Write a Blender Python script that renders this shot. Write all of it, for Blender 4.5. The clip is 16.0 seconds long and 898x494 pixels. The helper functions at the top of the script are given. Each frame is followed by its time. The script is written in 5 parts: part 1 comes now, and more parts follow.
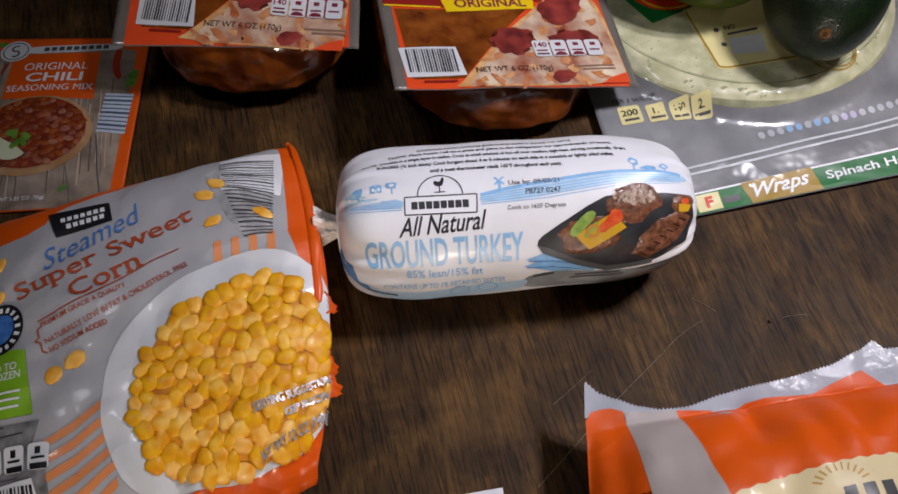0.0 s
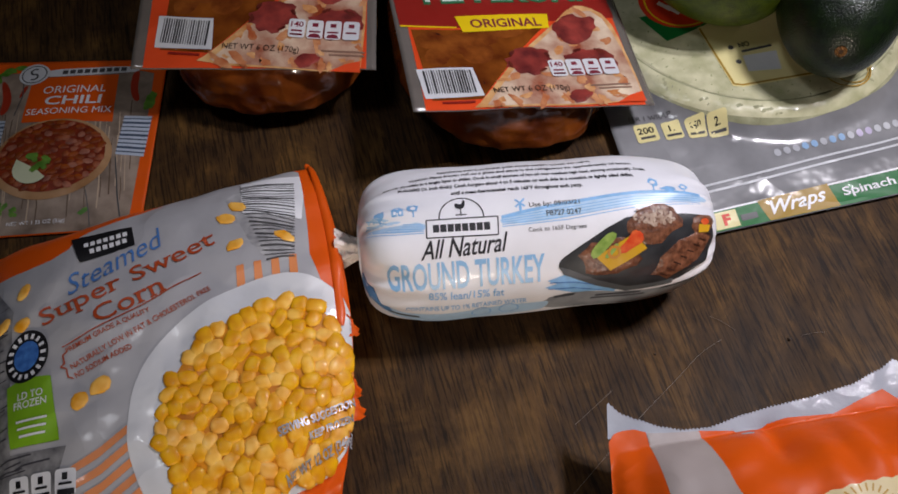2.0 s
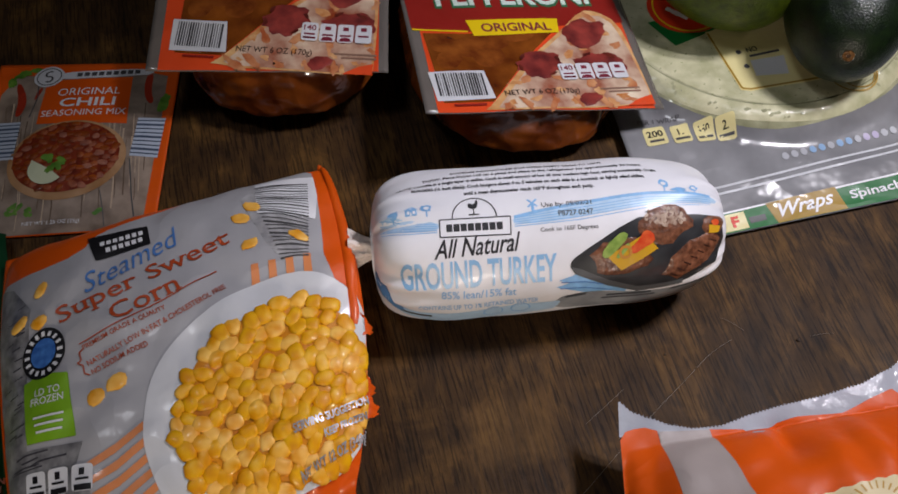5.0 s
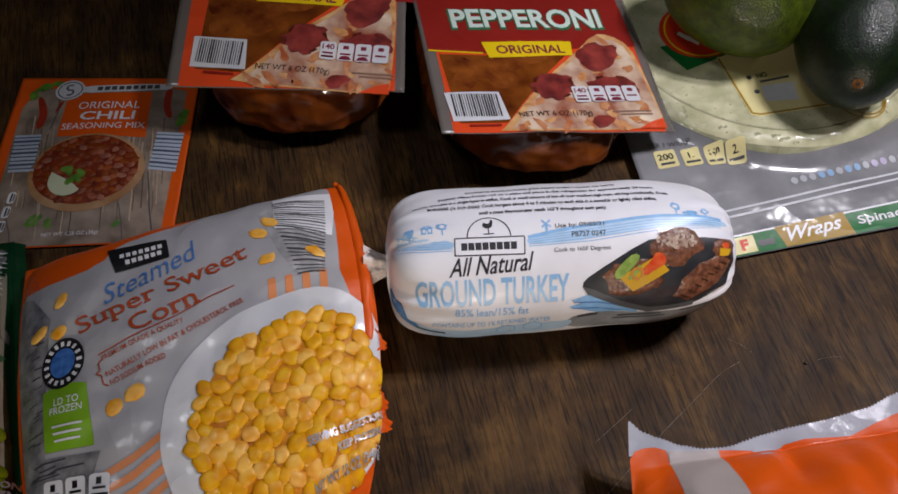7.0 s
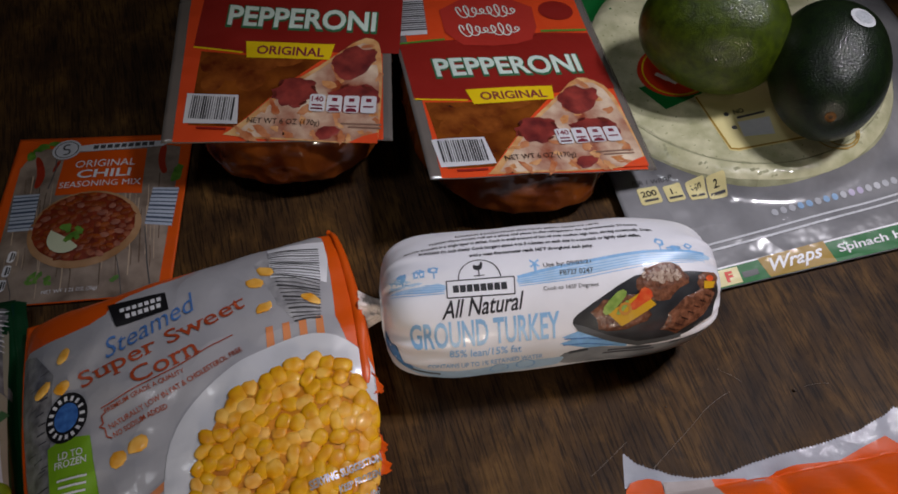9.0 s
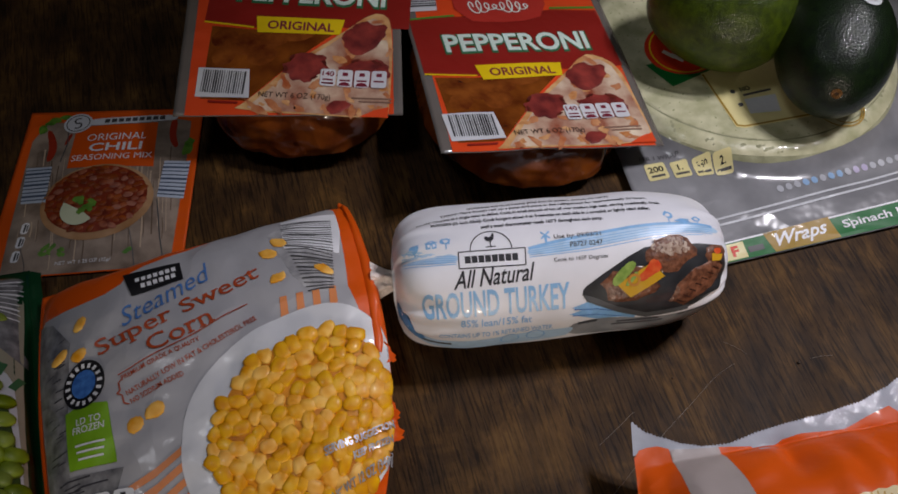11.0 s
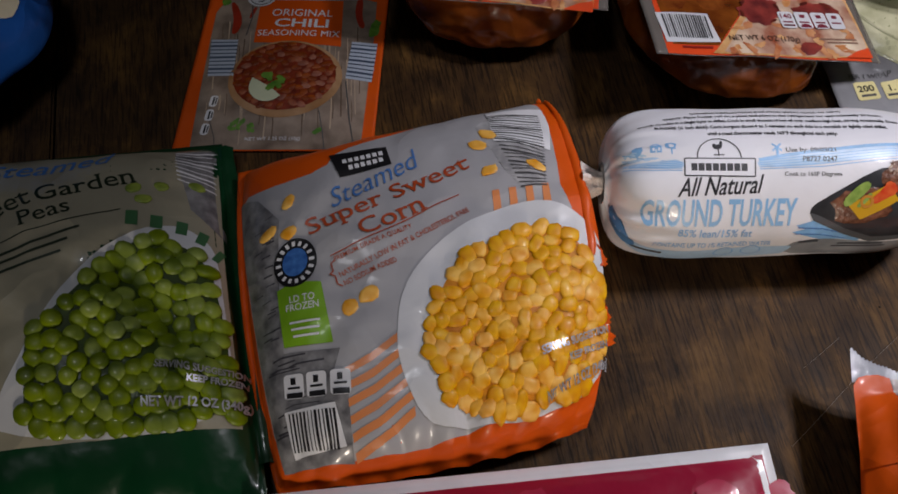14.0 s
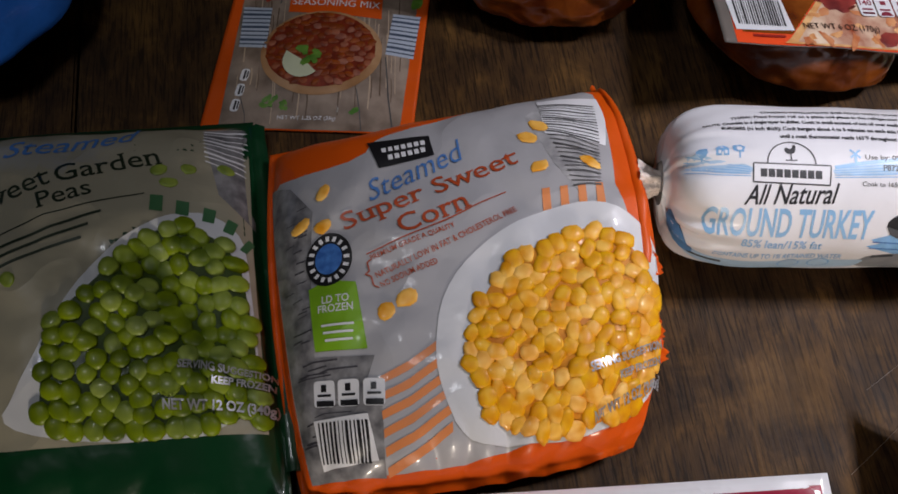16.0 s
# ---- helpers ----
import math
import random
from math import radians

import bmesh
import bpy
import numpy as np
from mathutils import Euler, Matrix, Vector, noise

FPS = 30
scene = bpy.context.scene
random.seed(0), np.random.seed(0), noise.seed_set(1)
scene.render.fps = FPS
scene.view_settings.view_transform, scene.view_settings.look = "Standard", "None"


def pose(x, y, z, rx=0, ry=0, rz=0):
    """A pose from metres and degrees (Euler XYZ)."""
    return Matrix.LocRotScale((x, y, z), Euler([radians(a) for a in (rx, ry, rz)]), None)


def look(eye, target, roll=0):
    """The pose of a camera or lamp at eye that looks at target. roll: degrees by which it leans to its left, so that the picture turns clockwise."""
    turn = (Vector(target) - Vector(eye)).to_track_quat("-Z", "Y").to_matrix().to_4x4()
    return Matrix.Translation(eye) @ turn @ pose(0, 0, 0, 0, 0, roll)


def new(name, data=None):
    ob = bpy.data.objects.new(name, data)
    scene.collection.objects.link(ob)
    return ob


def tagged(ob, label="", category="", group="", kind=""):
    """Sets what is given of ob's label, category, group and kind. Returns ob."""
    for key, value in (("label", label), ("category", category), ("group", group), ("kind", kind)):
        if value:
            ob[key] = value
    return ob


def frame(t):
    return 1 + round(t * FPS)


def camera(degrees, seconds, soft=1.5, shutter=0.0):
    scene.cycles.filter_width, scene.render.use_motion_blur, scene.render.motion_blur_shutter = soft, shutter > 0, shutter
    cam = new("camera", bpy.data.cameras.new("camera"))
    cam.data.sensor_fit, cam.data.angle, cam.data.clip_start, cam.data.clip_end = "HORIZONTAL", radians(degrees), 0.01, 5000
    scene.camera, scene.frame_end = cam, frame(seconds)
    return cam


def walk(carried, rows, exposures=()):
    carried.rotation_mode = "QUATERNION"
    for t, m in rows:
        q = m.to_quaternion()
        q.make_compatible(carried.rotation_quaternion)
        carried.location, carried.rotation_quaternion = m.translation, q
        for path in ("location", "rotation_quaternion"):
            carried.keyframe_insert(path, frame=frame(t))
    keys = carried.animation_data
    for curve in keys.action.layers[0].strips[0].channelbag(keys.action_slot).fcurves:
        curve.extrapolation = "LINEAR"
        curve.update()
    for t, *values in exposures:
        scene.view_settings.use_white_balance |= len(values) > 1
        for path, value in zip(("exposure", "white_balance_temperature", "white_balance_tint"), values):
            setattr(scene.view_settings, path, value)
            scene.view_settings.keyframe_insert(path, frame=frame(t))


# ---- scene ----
cam = camera(53.0, 16.0, soft=1.7)
PATH = [
    (0, (0.052, 0.071, 0.379), (0.066, 1.072, -1.352), 2.4),
    (0.5, (0.049, 0.076, 0.384), (0.078, 1.074, -1.349), 2.5),
    (1, (0.045, 0.078, 0.386), (0.035, 1.077, -1.347), 1.0),
    (1.5, (0.045, 0.075, 0.386), (0.046, 1.083, -1.342), 1.5),
    (2, (0.044, 0.076, 0.384), (0.051, 1.088, -1.341), 1.6),
    (2.5, (0.044, 0.076, 0.385), (0.061, 1.091, -1.338), 1.3),
    (3, (0.047, 0.073, 0.386), (0.03, 1.099, -1.331), -1.5),
    (3.5, (0.048, 0.07, 0.386), (0.008, 1.1, -1.328), -1.6),
    (4, (0.045, 0.068, 0.385), (0.02, 1.098, -1.329), -0.5),
    (6.5, (0.034, 0.074, 0.385), (0.045, 1.113, -1.324), 3.0),
    (7, (0.033, 0.068, 0.391), (0.034, 1.127, -1.306), 2.5),
    (7.5, (0.035, 0.068, 0.397), (0.048, 1.156, -1.281), 1.6),
    (8, (0.036, 0.066, 0.403), (0.044, 1.17, -1.265), 1.1),
    (8.5, (0.036, 0.065, 0.402), (0.053, 1.191, -1.251), 1.3),
    (9, (0.034, 0.063, 0.401), (0.047, 1.197, -1.247), 0.9),
    (11.5, (0.021, 0.053, 0.402), (0.051, 1.14, -1.276), 2.2),
    (12, (0.0, 0.052, 0.404), (0.021, 1.107, -1.295), 5.7),
    (12.5, (-0.029, 0.051, 0.399), (-0.088, 1.051, -1.332), 3.7),
    (13, (-0.038, 0.051, 0.387), (-0.079, 0.999, -1.373), 5.0),
    (13.5, (-0.042, 0.054, 0.387), (-0.11, 0.993, -1.378), 2.8),
    (14, (-0.049, 0.052, 0.386), (-0.115, 0.989, -1.38), 1.7),
    (14.5, (-0.053, 0.058, 0.39), (-0.118, 0.989, -1.378), 1.3),
    (15, (-0.047, 0.069, 0.375), (-0.115, 0.935, -1.427), 2.6),
    (15.5, (-0.051, 0.08, 0.372), (-0.128, 0.935, -1.434), 2.3),
    (16, (-0.062, 0.082, 0.372), (-0.16, 0.912, -1.445), 1.4),
]
walk(cam, [(t, look(eye, target, roll)) for t, eye, target, roll in PATH],
     exposures=[(0, -0.35), (4, -0.43), (7, -0.47), (8.5, -0.72), (9, -0.76), (11.3, -0.79), (12.5, -0.80), (13.5, -0.74), (14.5, -0.48), (16, -0.28)])

# ---- light ----
world = bpy.data.worlds.new("dim_room")
scene.world = world
world.use_nodes = True
world.node_tree.nodes["Background"].inputs[0].default_value = (0.60, 0.70, 1.0, 1)
world.node_tree.nodes["Background"].inputs[1].default_value = 0.085


def bulb(x, y, z, power, radius, colour):
    """One shaded bulb of the pendant, shining down onto the middle of the table."""
    d = bpy.data.lights.new("pendant_bulb", "SPOT")
    d.energy, d.shadow_soft_size, d.color = power, radius, colour
    d.spot_size, d.spot_blend = radians(31.5), 1.0
    o = new("pendant_bulb", d)
    o.matrix_world = look((x, y, z), (0.150, 0.305, 0.0))
    return o


# cluster pendant over the right-hand side of the table
for i in range(4):
    a = i * math.pi / 2 + 0.5
    bulb(0.66 + 0.07 * math.cos(a), 0.52 + 0.07 * math.sin(a), 1.00, 15.3, 0.018, (0.965, 0.925, 1.0))
# unseen warm fill behind the camera's side of the table, added for the roll's front
d = bpy.data.lights.new("front_fill", "AREA")
d.shape, d.size, d.energy, d.color = "DISK", 0.16, 9.6, (1.0, 0.87, 0.73)
o = new("front_fill", d)
o.matrix_world = look((0.24, -1.05, 0.27), (0.09, 0.28, 0.03))
# cooler fill with no known fixture, added high over the left of the table
d = bpy.data.lights.new("cool_fill", "AREA")
d.shape, d.size, d.energy, d.color = "DISK", 0.30, 3.7, (0.90, 0.93, 1.0)
o = new("cool_fill", d)
o.matrix_world = look((-0.45, 0.30, 1.60), (-0.10, 0.28, 0.0))


# ---- materials ----
def lin(h):
    """Linear colour from a hex string."""
    c = [int(h[i:i + 2], 16) / 255 for i in (0, 2, 4)]
    return tuple((v / 12.92 if v <= 0.04045 else ((v + 0.055) / 1.055) ** 2.4) for v in c)


def mat(name, col, rough=0.35, metal=0.0, var=0.12, scale=40.0, bump=0.0, bscale=60.0, coat=0.0, island=0.0, spec=0.5, trans=0.0, alpha=1.0, col2=None, detail=4.0, crease=0.0, cscale=26.0):
    """A printed, painted or natural surface with two scales of variation."""
    m = bpy.data.materials.new(name)
    m.use_nodes = True
    nt = m.node_tree
    n, l = nt.nodes, nt.links
    b = n["Principled BSDF"]
    if isinstance(col, str):
        col = lin(col)
    if isinstance(col2, str):
        col2 = lin(col2)
    tex = n.new("ShaderNodeTexCoord")
    big = n.new("ShaderNodeTexNoise")
    big.inputs["Scale"].default_value, big.inputs["Detail"].default_value = scale, detail
    l.new(tex.outputs["Object"], big.inputs["Vector"])
    ramp = n.new("ShaderNodeMix")
    ramp.data_type = "RGBA"
    lo = tuple(max(0, c * (1 - var)) for c in col) if col2 is None else col
    hi = tuple(min(1, c * (1 + var)) for c in col) if col2 is None else col2
    ramp.inputs[6].default_value, ramp.inputs[7].default_value = (*lo, 1), (*hi, 1)
    stretch = n.new("ShaderNodeMapRange")
    stretch.inputs[1].default_value, stretch.inputs[2].default_value = 0.3, 0.7
    l.new(big.outputs["Fac"], stretch.inputs[0])
    l.new(stretch.outputs[0], ramp.inputs[0])
    out = ramp.outputs[2]
    if island:
        geo = n.new("ShaderNodeNewGeometry")
        hsv = n.new("ShaderNodeHueSaturation")
        rng = n.new("ShaderNodeMapRange")
        rng.inputs[3].default_value, rng.inputs[4].default_value = 1 - island, 1 + island
        sat = n.new("ShaderNodeMath")
        sat.operation, sat.inputs[0].default_value = "SUBTRACT", 2.08
        l.new(rng.outputs[0], sat.inputs[1])
        l.new(sat.outputs[0], hsv.inputs["Saturation"])
        l.new(geo.outputs["Random Per Island"], rng.inputs[0])
        l.new(rng.outputs[0], hsv.inputs["Value"])
        l.new(out, hsv.inputs["Color"])
        out = hsv.outputs[0]
    l.new(out, b.inputs["Base Color"])
    b.inputs["Roughness"].default_value = rough
    b.inputs["Metallic"].default_value = metal
    b.inputs["Specular IOR Level"].default_value = spec
    b.inputs["Coat Weight"].default_value = coat
    b.inputs["Coat Roughness"].default_value = 0.08
    b.inputs["Transmission Weight"].default_value = trans
    b.inputs["Alpha"].default_value = alpha
    if bump:
        fine = n.new("ShaderNodeTexNoise")
        fine.inputs["Scale"].default_value, fine.inputs["Detail"].default_value = bscale, 3.0
        l.new(tex.outputs["Object"], fine.inputs["Vector"])
        bp = n.new("ShaderNodeBump")
        bp.inputs["Strength"].default_value, bp.inputs["Distance"].default_value = bump, 0.004
        if crease:
            fold = n.new("ShaderNodeTexNoise")
            fold.inputs["Scale"].default_value, fold.inputs["Detail"].default_value, fold.inputs["Distortion"].default_value = cscale, 1.0, 0.6
            l.new(tex.outputs["Object"], fold.inputs["Vector"])
            mid = n.new("ShaderNodeMath")
            mid.operation, mid.inputs[1].default_value = "SUBTRACT", 0.5
            l.new(fold.outputs["Fac"], mid.inputs[0])
            edge = n.new("ShaderNodeMath")
            edge.operation = "ABSOLUTE"
            l.new(mid.outputs[0], edge.inputs[0])
            add = n.new("ShaderNodeMath")
            add.operation, add.inputs[1].default_value = "MULTIPLY_ADD", -crease
            l.new(edge.outputs[0], add.inputs[0])
            l.new(fine.outputs["Fac"], add.inputs[2])
            l.new(add.outputs[0], bp.inputs["Height"])
        else:
            l.new(fine.outputs["Fac"], bp.inputs["Height"])
        l.new(bp.outputs[0], b.inputs["Normal"])
        if coat:
            l.new(bp.outputs[0], b.inputs["Coat Normal"])
    return m


def film(name, col, **k):
    """Glossy printed packaging film, softly creased."""
    d = dict(rough=0.36, coat=0.30, spec=0.35, bump=0.30, bscale=45.0, var=0.07, scale=25.0, crease=2.2)
    d.update(k)
    return mat(name, col, **d)


def wood_material():
    m = bpy.data.materials.new("dark_walnut")
    m.use_nodes = True
    nt = m.node_tree
    n, l = nt.nodes, nt.links
    b = n["Principled BSDF"]
    tex = n.new("ShaderNodeTexCoord")
    info = n.new("ShaderNodeObjectInfo")
    shift = n.new("ShaderNodeVectorMath")
    shift.operation = "MULTIPLY_ADD"
    l.new(info.outputs["Random"], shift.inputs[0])
    shift.inputs[1].default_value = (3.1, 7.3, 0.0)
    l.new(tex.outputs["Object"], shift.inputs[2])

    def noise_at(sx, sy, detail, rough=0.6, dist=0.0):
        mp = n.new("ShaderNodeMapping")
        mp.inputs["Scale"].default_value = (sx, sy, 1)
        l.new(shift.outputs[0], mp.inputs[0])
        t = n.new("ShaderNodeTexNoise")
        t.inputs["Scale"].default_value, t.inputs["Detail"].default_value = 1.0, detail
        t.inputs["Roughness"].default_value, t.inputs["Distortion"].default_value = rough, dist
        l.new(mp.outputs[0], t.inputs["Vector"])
        return t.outputs["Fac"]

    def ramp(fac, stops):
        r = n.new("ShaderNodeValToRGB")
        while len(r.color_ramp.elements) < len(stops):
            r.color_ramp.elements.new(0.5)
        for e, (p, c) in zip(r.color_ramp.elements, stops):
            e.position, e.color = p, (*c, 1)
        l.new(fac, r.inputs[0])
        return r.outputs[0]

    def mix(kind, fac, a, c):
        x = n.new("ShaderNodeMix")
        x.data_type, x.blend_type = "RGBA", kind
        if isinstance(fac, float):
            x.inputs[0].default_value = fac
        else:
            l.new(fac, x.inputs[0])
        l.new(a, x.inputs[6])
        l.new(c, x.inputs[7])
        return x.outputs[2]

    tone = ramp(noise_at(40, 26, 6, 0.68, 0.6), [(0.33, (0.029, 0.0136, 0.0050)), (0.50, (0.060, 0.0295, 0.0090)), (0.67, (0.122, 0.061, 0.0155))])
    grain = ramp(noise_at(260, 15, 5, 0.65, 0.2), [(0.34, (0.62, 0.60, 0.60)), (0.50, (0.96, 0.95, 0.94)), (0.70, (1.22, 1.18, 1.10))])
    pores = ramp(noise_at(900, 55, 2, 0.55), [(0.40, (0.26, 0.25, 0.26)), (0.49, (1.0, 1.0, 1.0))])
    c = mix("MULTIPLY", 1.0, tone, grain)
    c = mix("MULTIPLY", 0.8, c, pores)
    # a square patch where the stain has lifted
    rel = n.new("ShaderNodeVectorMath")
    rel.operation = "SUBTRACT"
    l.new(tex.outputs["Object"], rel.inputs[0])
    rel.inputs[1].default_value = (0.1215, 0.1805, 0.0)
    size = n.new("ShaderNodeVectorMath")
    size.operation = "MULTIPLY"
    l.new(rel.outputs[0], size.inputs[0])
    size.inputs[1].default_value = (1 / 0.0225, 1 / 0.0165, 0.0)
    both = n.new("ShaderNodeVectorMath")
    both.operation = "ABSOLUTE"
    l.new(size.outputs[0], both.inputs[0])
    axes = n.new("ShaderNodeSeparateXYZ")
    l.new(both.outputs[0], axes.inputs[0])
    far = n.new("ShaderNodeMath")
    far.operation = "MAXIMUM"
    l.new(axes.outputs[0], far.inputs[0])
    l.new(axes.outputs[1], far.inputs[1])
    ragged = n.new("ShaderNodeMath")
    ragged.operation, ragged.inputs[1].default_value = "MULTIPLY_ADD", 0.9
    l.new(noise_at(120, 70, 4, 0.7), ragged.inputs[0])
    l.new(far.outputs[0], ragged.inputs[2])
    near = n.new("ShaderNodeMapRange")
    near.inputs[1].default_value, near.inputs[2].default_value, near.inputs[3].default_value, near.inputs[4].default_value = 1.15, 1.55, 1.0, 0.0
    l.new(ragged.outputs[0], near.inputs[0])
    rub = n.new("ShaderNodeMath")
    rub.operation = "MULTIPLY"
    l.new(near.outputs[0], rub.inputs[0])
    l.new(noise_at(70, 60, 4, 0.7), rub.inputs[1])
    worn = n.new("ShaderNodeMix")
    worn.data_type, worn.blend_type = "RGBA", "ADD"
    worn.inputs[7].default_value = (0.085, 0.045, 0.013, 1)
    l.new(rub.outputs[0], worn.inputs[0])
    l.new(c, worn.inputs[6])
    c = worn.outputs[2]
    l.new(c, b.inputs["Base Color"])
    rr = n.new("ShaderNodeMapRange")
    rr.inputs[3].default_value, rr.inputs[4].default_value = 0.42, 0.70
    l.new(noise_at(30, 22, 5), rr.inputs[0])
    l.new(rr.outputs[0], b.inputs["Roughness"])
    b.inputs["Specular IOR Level"].default_value = 0.15
    bp = n.new("ShaderNodeBump")
    bp.inputs["Strength"].default_value, bp.inputs["Distance"].default_value = 0.35, 0.0006
    l.new(grain, bp.inputs["Height"])
    l.new(bp.outputs[0], b.inputs["Normal"])
    return m


WOOD = wood_material()
WHITE = film("white_film", "e9e9ec")
CREAM = film("cream_print", "d9d3c2")
BLACK = mat("black_ink", "17161a", 0.4)
ORANGE = film("orange_film", "d9550a", rough=0.42, coat=0.16, spec=0.25)
RED_ORANGE = film("red_orange_print", "dd4a1e")


# ---- building helpers ----
def part(name, bm, material, parent=None, label="", smooth=True):
    me = bpy.data.meshes.new(name)
    if smooth:
        for f in bm.faces:
            f.smooth = True
    bm.to_mesh(me)
    bm.free()
    me.materials.append(material)
    o = new(name, me)
    if parent is not None:
        o.parent = parent
    if label:
        o["label"] = label
    return o


def empty(name, m=None):
    o = new(name)
    if m is not None:
        o.matrix_world = m
    return o


def grid_bm(f, nu, nv, u0=0.0, u1=1.0, v0=0.0, v1=1.0, wrap_u=False):
    bm = bmesh.new()
    rows = []
    for j in range(nv + 1):
        v = v0 + (v1 - v0) * j / nv
        rows.append([bm.verts.new(f(u0 + (u1 - u0) * i / nu, v)) for i in range(nu if wrap_u else nu + 1)])
    for j in range(nv):
        for i in range(nu):
            k = (i + 1) % len(rows[0])
            bm.faces.new((rows[j][i], rows[j][k], rows[j + 1][k], rows[j + 1][i]))
    return bm


def clamp(v, a=0.0, b=1.0):
    return max(a, min(b, v))


def smooth01(v):
    v = clamp(v)
    return v * v * (3 - 2 * v)


class Sheet:
    """A package face: W by H metres, (a, b) from its lower left corner, spanned between four corners, with a bump on it."""

    step = 0.00010  # how far one printed layer lies above the next

    def __init__(self, bl, br, tr, tl, W, H, bump=None, bow=(0, 0, 0, 0), cut=0.0):
        self.cut = cut
        self.c = [Vector(p) for p in (bl, br, tr, tl)]
        self.W, self.H, self.bow = W, H, bow
        self.bump = bump or (lambda a, b: 0.0)

    def base(self, a, b):
        u, v = a / self.W, b / self.H
        bl, br, tr, tl = self.c
        p = bl * (1 - u) * (1 - v) + br * u * (1 - v) + tr * u * v + tl * (1 - u) * v
        left, right, low, top = self.bow
        across, up = (br - bl).normalized(), (tl - bl).normalized()
        p += across * 4 * v * (1 - v) * (right * u - left * (1 - u))
        p += up * 4 * u * (1 - u) * (top * v - low * (1 - v))
        if self.cut:
            p += (up - across) * self.cut * clamp(u * (1 - v)) ** 5
        return p

    def P(self, a, b, off=0.0):
        p = self.base(a, b)
        p.z += self.bump(a, b)
        if off:
            e = 0.0015
            da = self.base(a + e, b) - self.base(a - e, b)
            db = self.base(a, b + e) - self.base(a, b - e)
            da.z += self.bump(a + e, b) - self.bump(a - e, b)
            db.z += self.bump(a, b + e) - self.bump(a, b - e)
            p += da.cross(db).normalized() * off
        return p


def pillow(W, H, T, seal=0.008, p=2.4, q=0.55, wr=0.0016, wl=0.035, seed=0.0, right=1.0):
    """The puffed height of a filled bag, with soft wrinkles."""
    def f(a, b):
        x = abs(2 * a - W) / (W - 2 * seal) * (right if 2 * a > W else 1.0)
        y = abs(2 * b - H) / (H - 2 * seal)
        m = (max(0.0, 1 - x ** p) * max(0.0, 1 - y ** p)) ** q
        w = noise.noise((a / wl, b / wl, seed)) + 0.5 * noise.noise((a / wl * 2.1, b / wl * 2.1, seed + 7))
        return T * m + wr * w * (0.35 + 0.65 * min(1.0, m * 2.0))
    return f


def bag_body(name, sh, nu, nv, material, parent, floor_z=0.0006, edge=0.02, label=""):
    """Top and underside of a bag as one closed skin."""
    def under(a, b):
        p = sh.base(a, b)
        d = min(a, sh.W - a, b, sh.H - b)
        k = smooth01(1 - d / edge)
        top = sh.P(a, b)
        p.z = min(top.z - 0.0004, floor_z + (top.z - floor_z) * k)
        return p
    bm = bmesh.new()
    A = [[bm.verts.new(sh.P(sh.W * i / nu, sh.H * j / nv)) for i in range(nu + 1)] for j in range(nv + 1)]
    B = [[bm.verts.new(under(sh.W * i / nu, sh.H * j / nv)) for i in range(nu + 1)] for j in range(nv + 1)]
    for j in range(nv):
        for i in range(nu):
            bm.faces.new((A[j][i], A[j][i + 1], A[j + 1][i + 1], A[j + 1][i]))
            bm.faces.new((B[j][i], B[j + 1][i], B[j + 1][i + 1], B[j][i + 1]))
    for i in range(nu):
        bm.faces.new((A[0][i], B[0][i], B[0][i + 1], A[0][i + 1]))
        bm.faces.new((A[nv][i], A[nv][i + 1], B[nv][i + 1], B[nv][i]))
    for j in range(nv):
        bm.faces.new((A[j][0], A[j + 1][0], B[j + 1][0], B[j][0]))
        bm.faces.new((A[j][nu], B[j][nu], B[j + 1][nu], A[j + 1][nu]))
    return part(name, bm, material, parent, label)


def cut_grid(bm, cell):
    """Cuts a flat mesh along a grid, so that it can bend."""
    if not bm.verts:
        return
    for ax in (0, 1):
        lo = min(v.co[ax] for v in bm.verts)
        hi = max(v.co[ax] for v in bm.verts)
        k = math.ceil(lo / cell + 1e-6)
        while k * cell < hi - 1e-6:
            co = Vector((0, 0, 0))
            no = Vector((0, 0, 0))
            co[ax], no[ax] = k * cell, 1.0
            bmesh.ops.bisect_plane(bm, geom=bm.verts[:] + bm.edges[:] + bm.faces[:], dist=1e-7, plane_co=co, plane_no=no)
            k += 1


def flat_polys(polys):
    bm = bmesh.new()
    for p in polys:
        try:
            bm.faces.new([bm.verts.new((x, y, 0)) for x, y in p])
        except ValueError:
            pass
    bmesh.ops.triangulate(bm, faces=bm.faces[:])
    return bm


def lay(name, bm, sh, off, material, parent, label="", cell=0.005):
    """Lays flat artwork onto a package face."""
    cut_grid(bm, cell)
    for v in bm.verts:
        v.co = sh.P(v.co.x, v.co.y, off)
    bmesh.ops.recalc_face_normals(bm, faces=bm.faces[:])
    return part(name, bm, material, parent, label)


def art(name, polys, sh, layer, material, parent, label="", cell=0.003):
    return lay(name, flat_polys(polys), sh, sh.step * layer, material, parent, label, cell)


def rect(x, y, w, h, rot=0.0):
    c, s = math.cos(radians(rot)), math.sin(radians(rot))
    return [(x + c * dx * w / 2 - s * dy * h / 2, y + s * dx * w / 2 + c * dy * h / 2) for dx, dy in ((-1, -1), (1, -1), (1, 1), (-1, 1))]


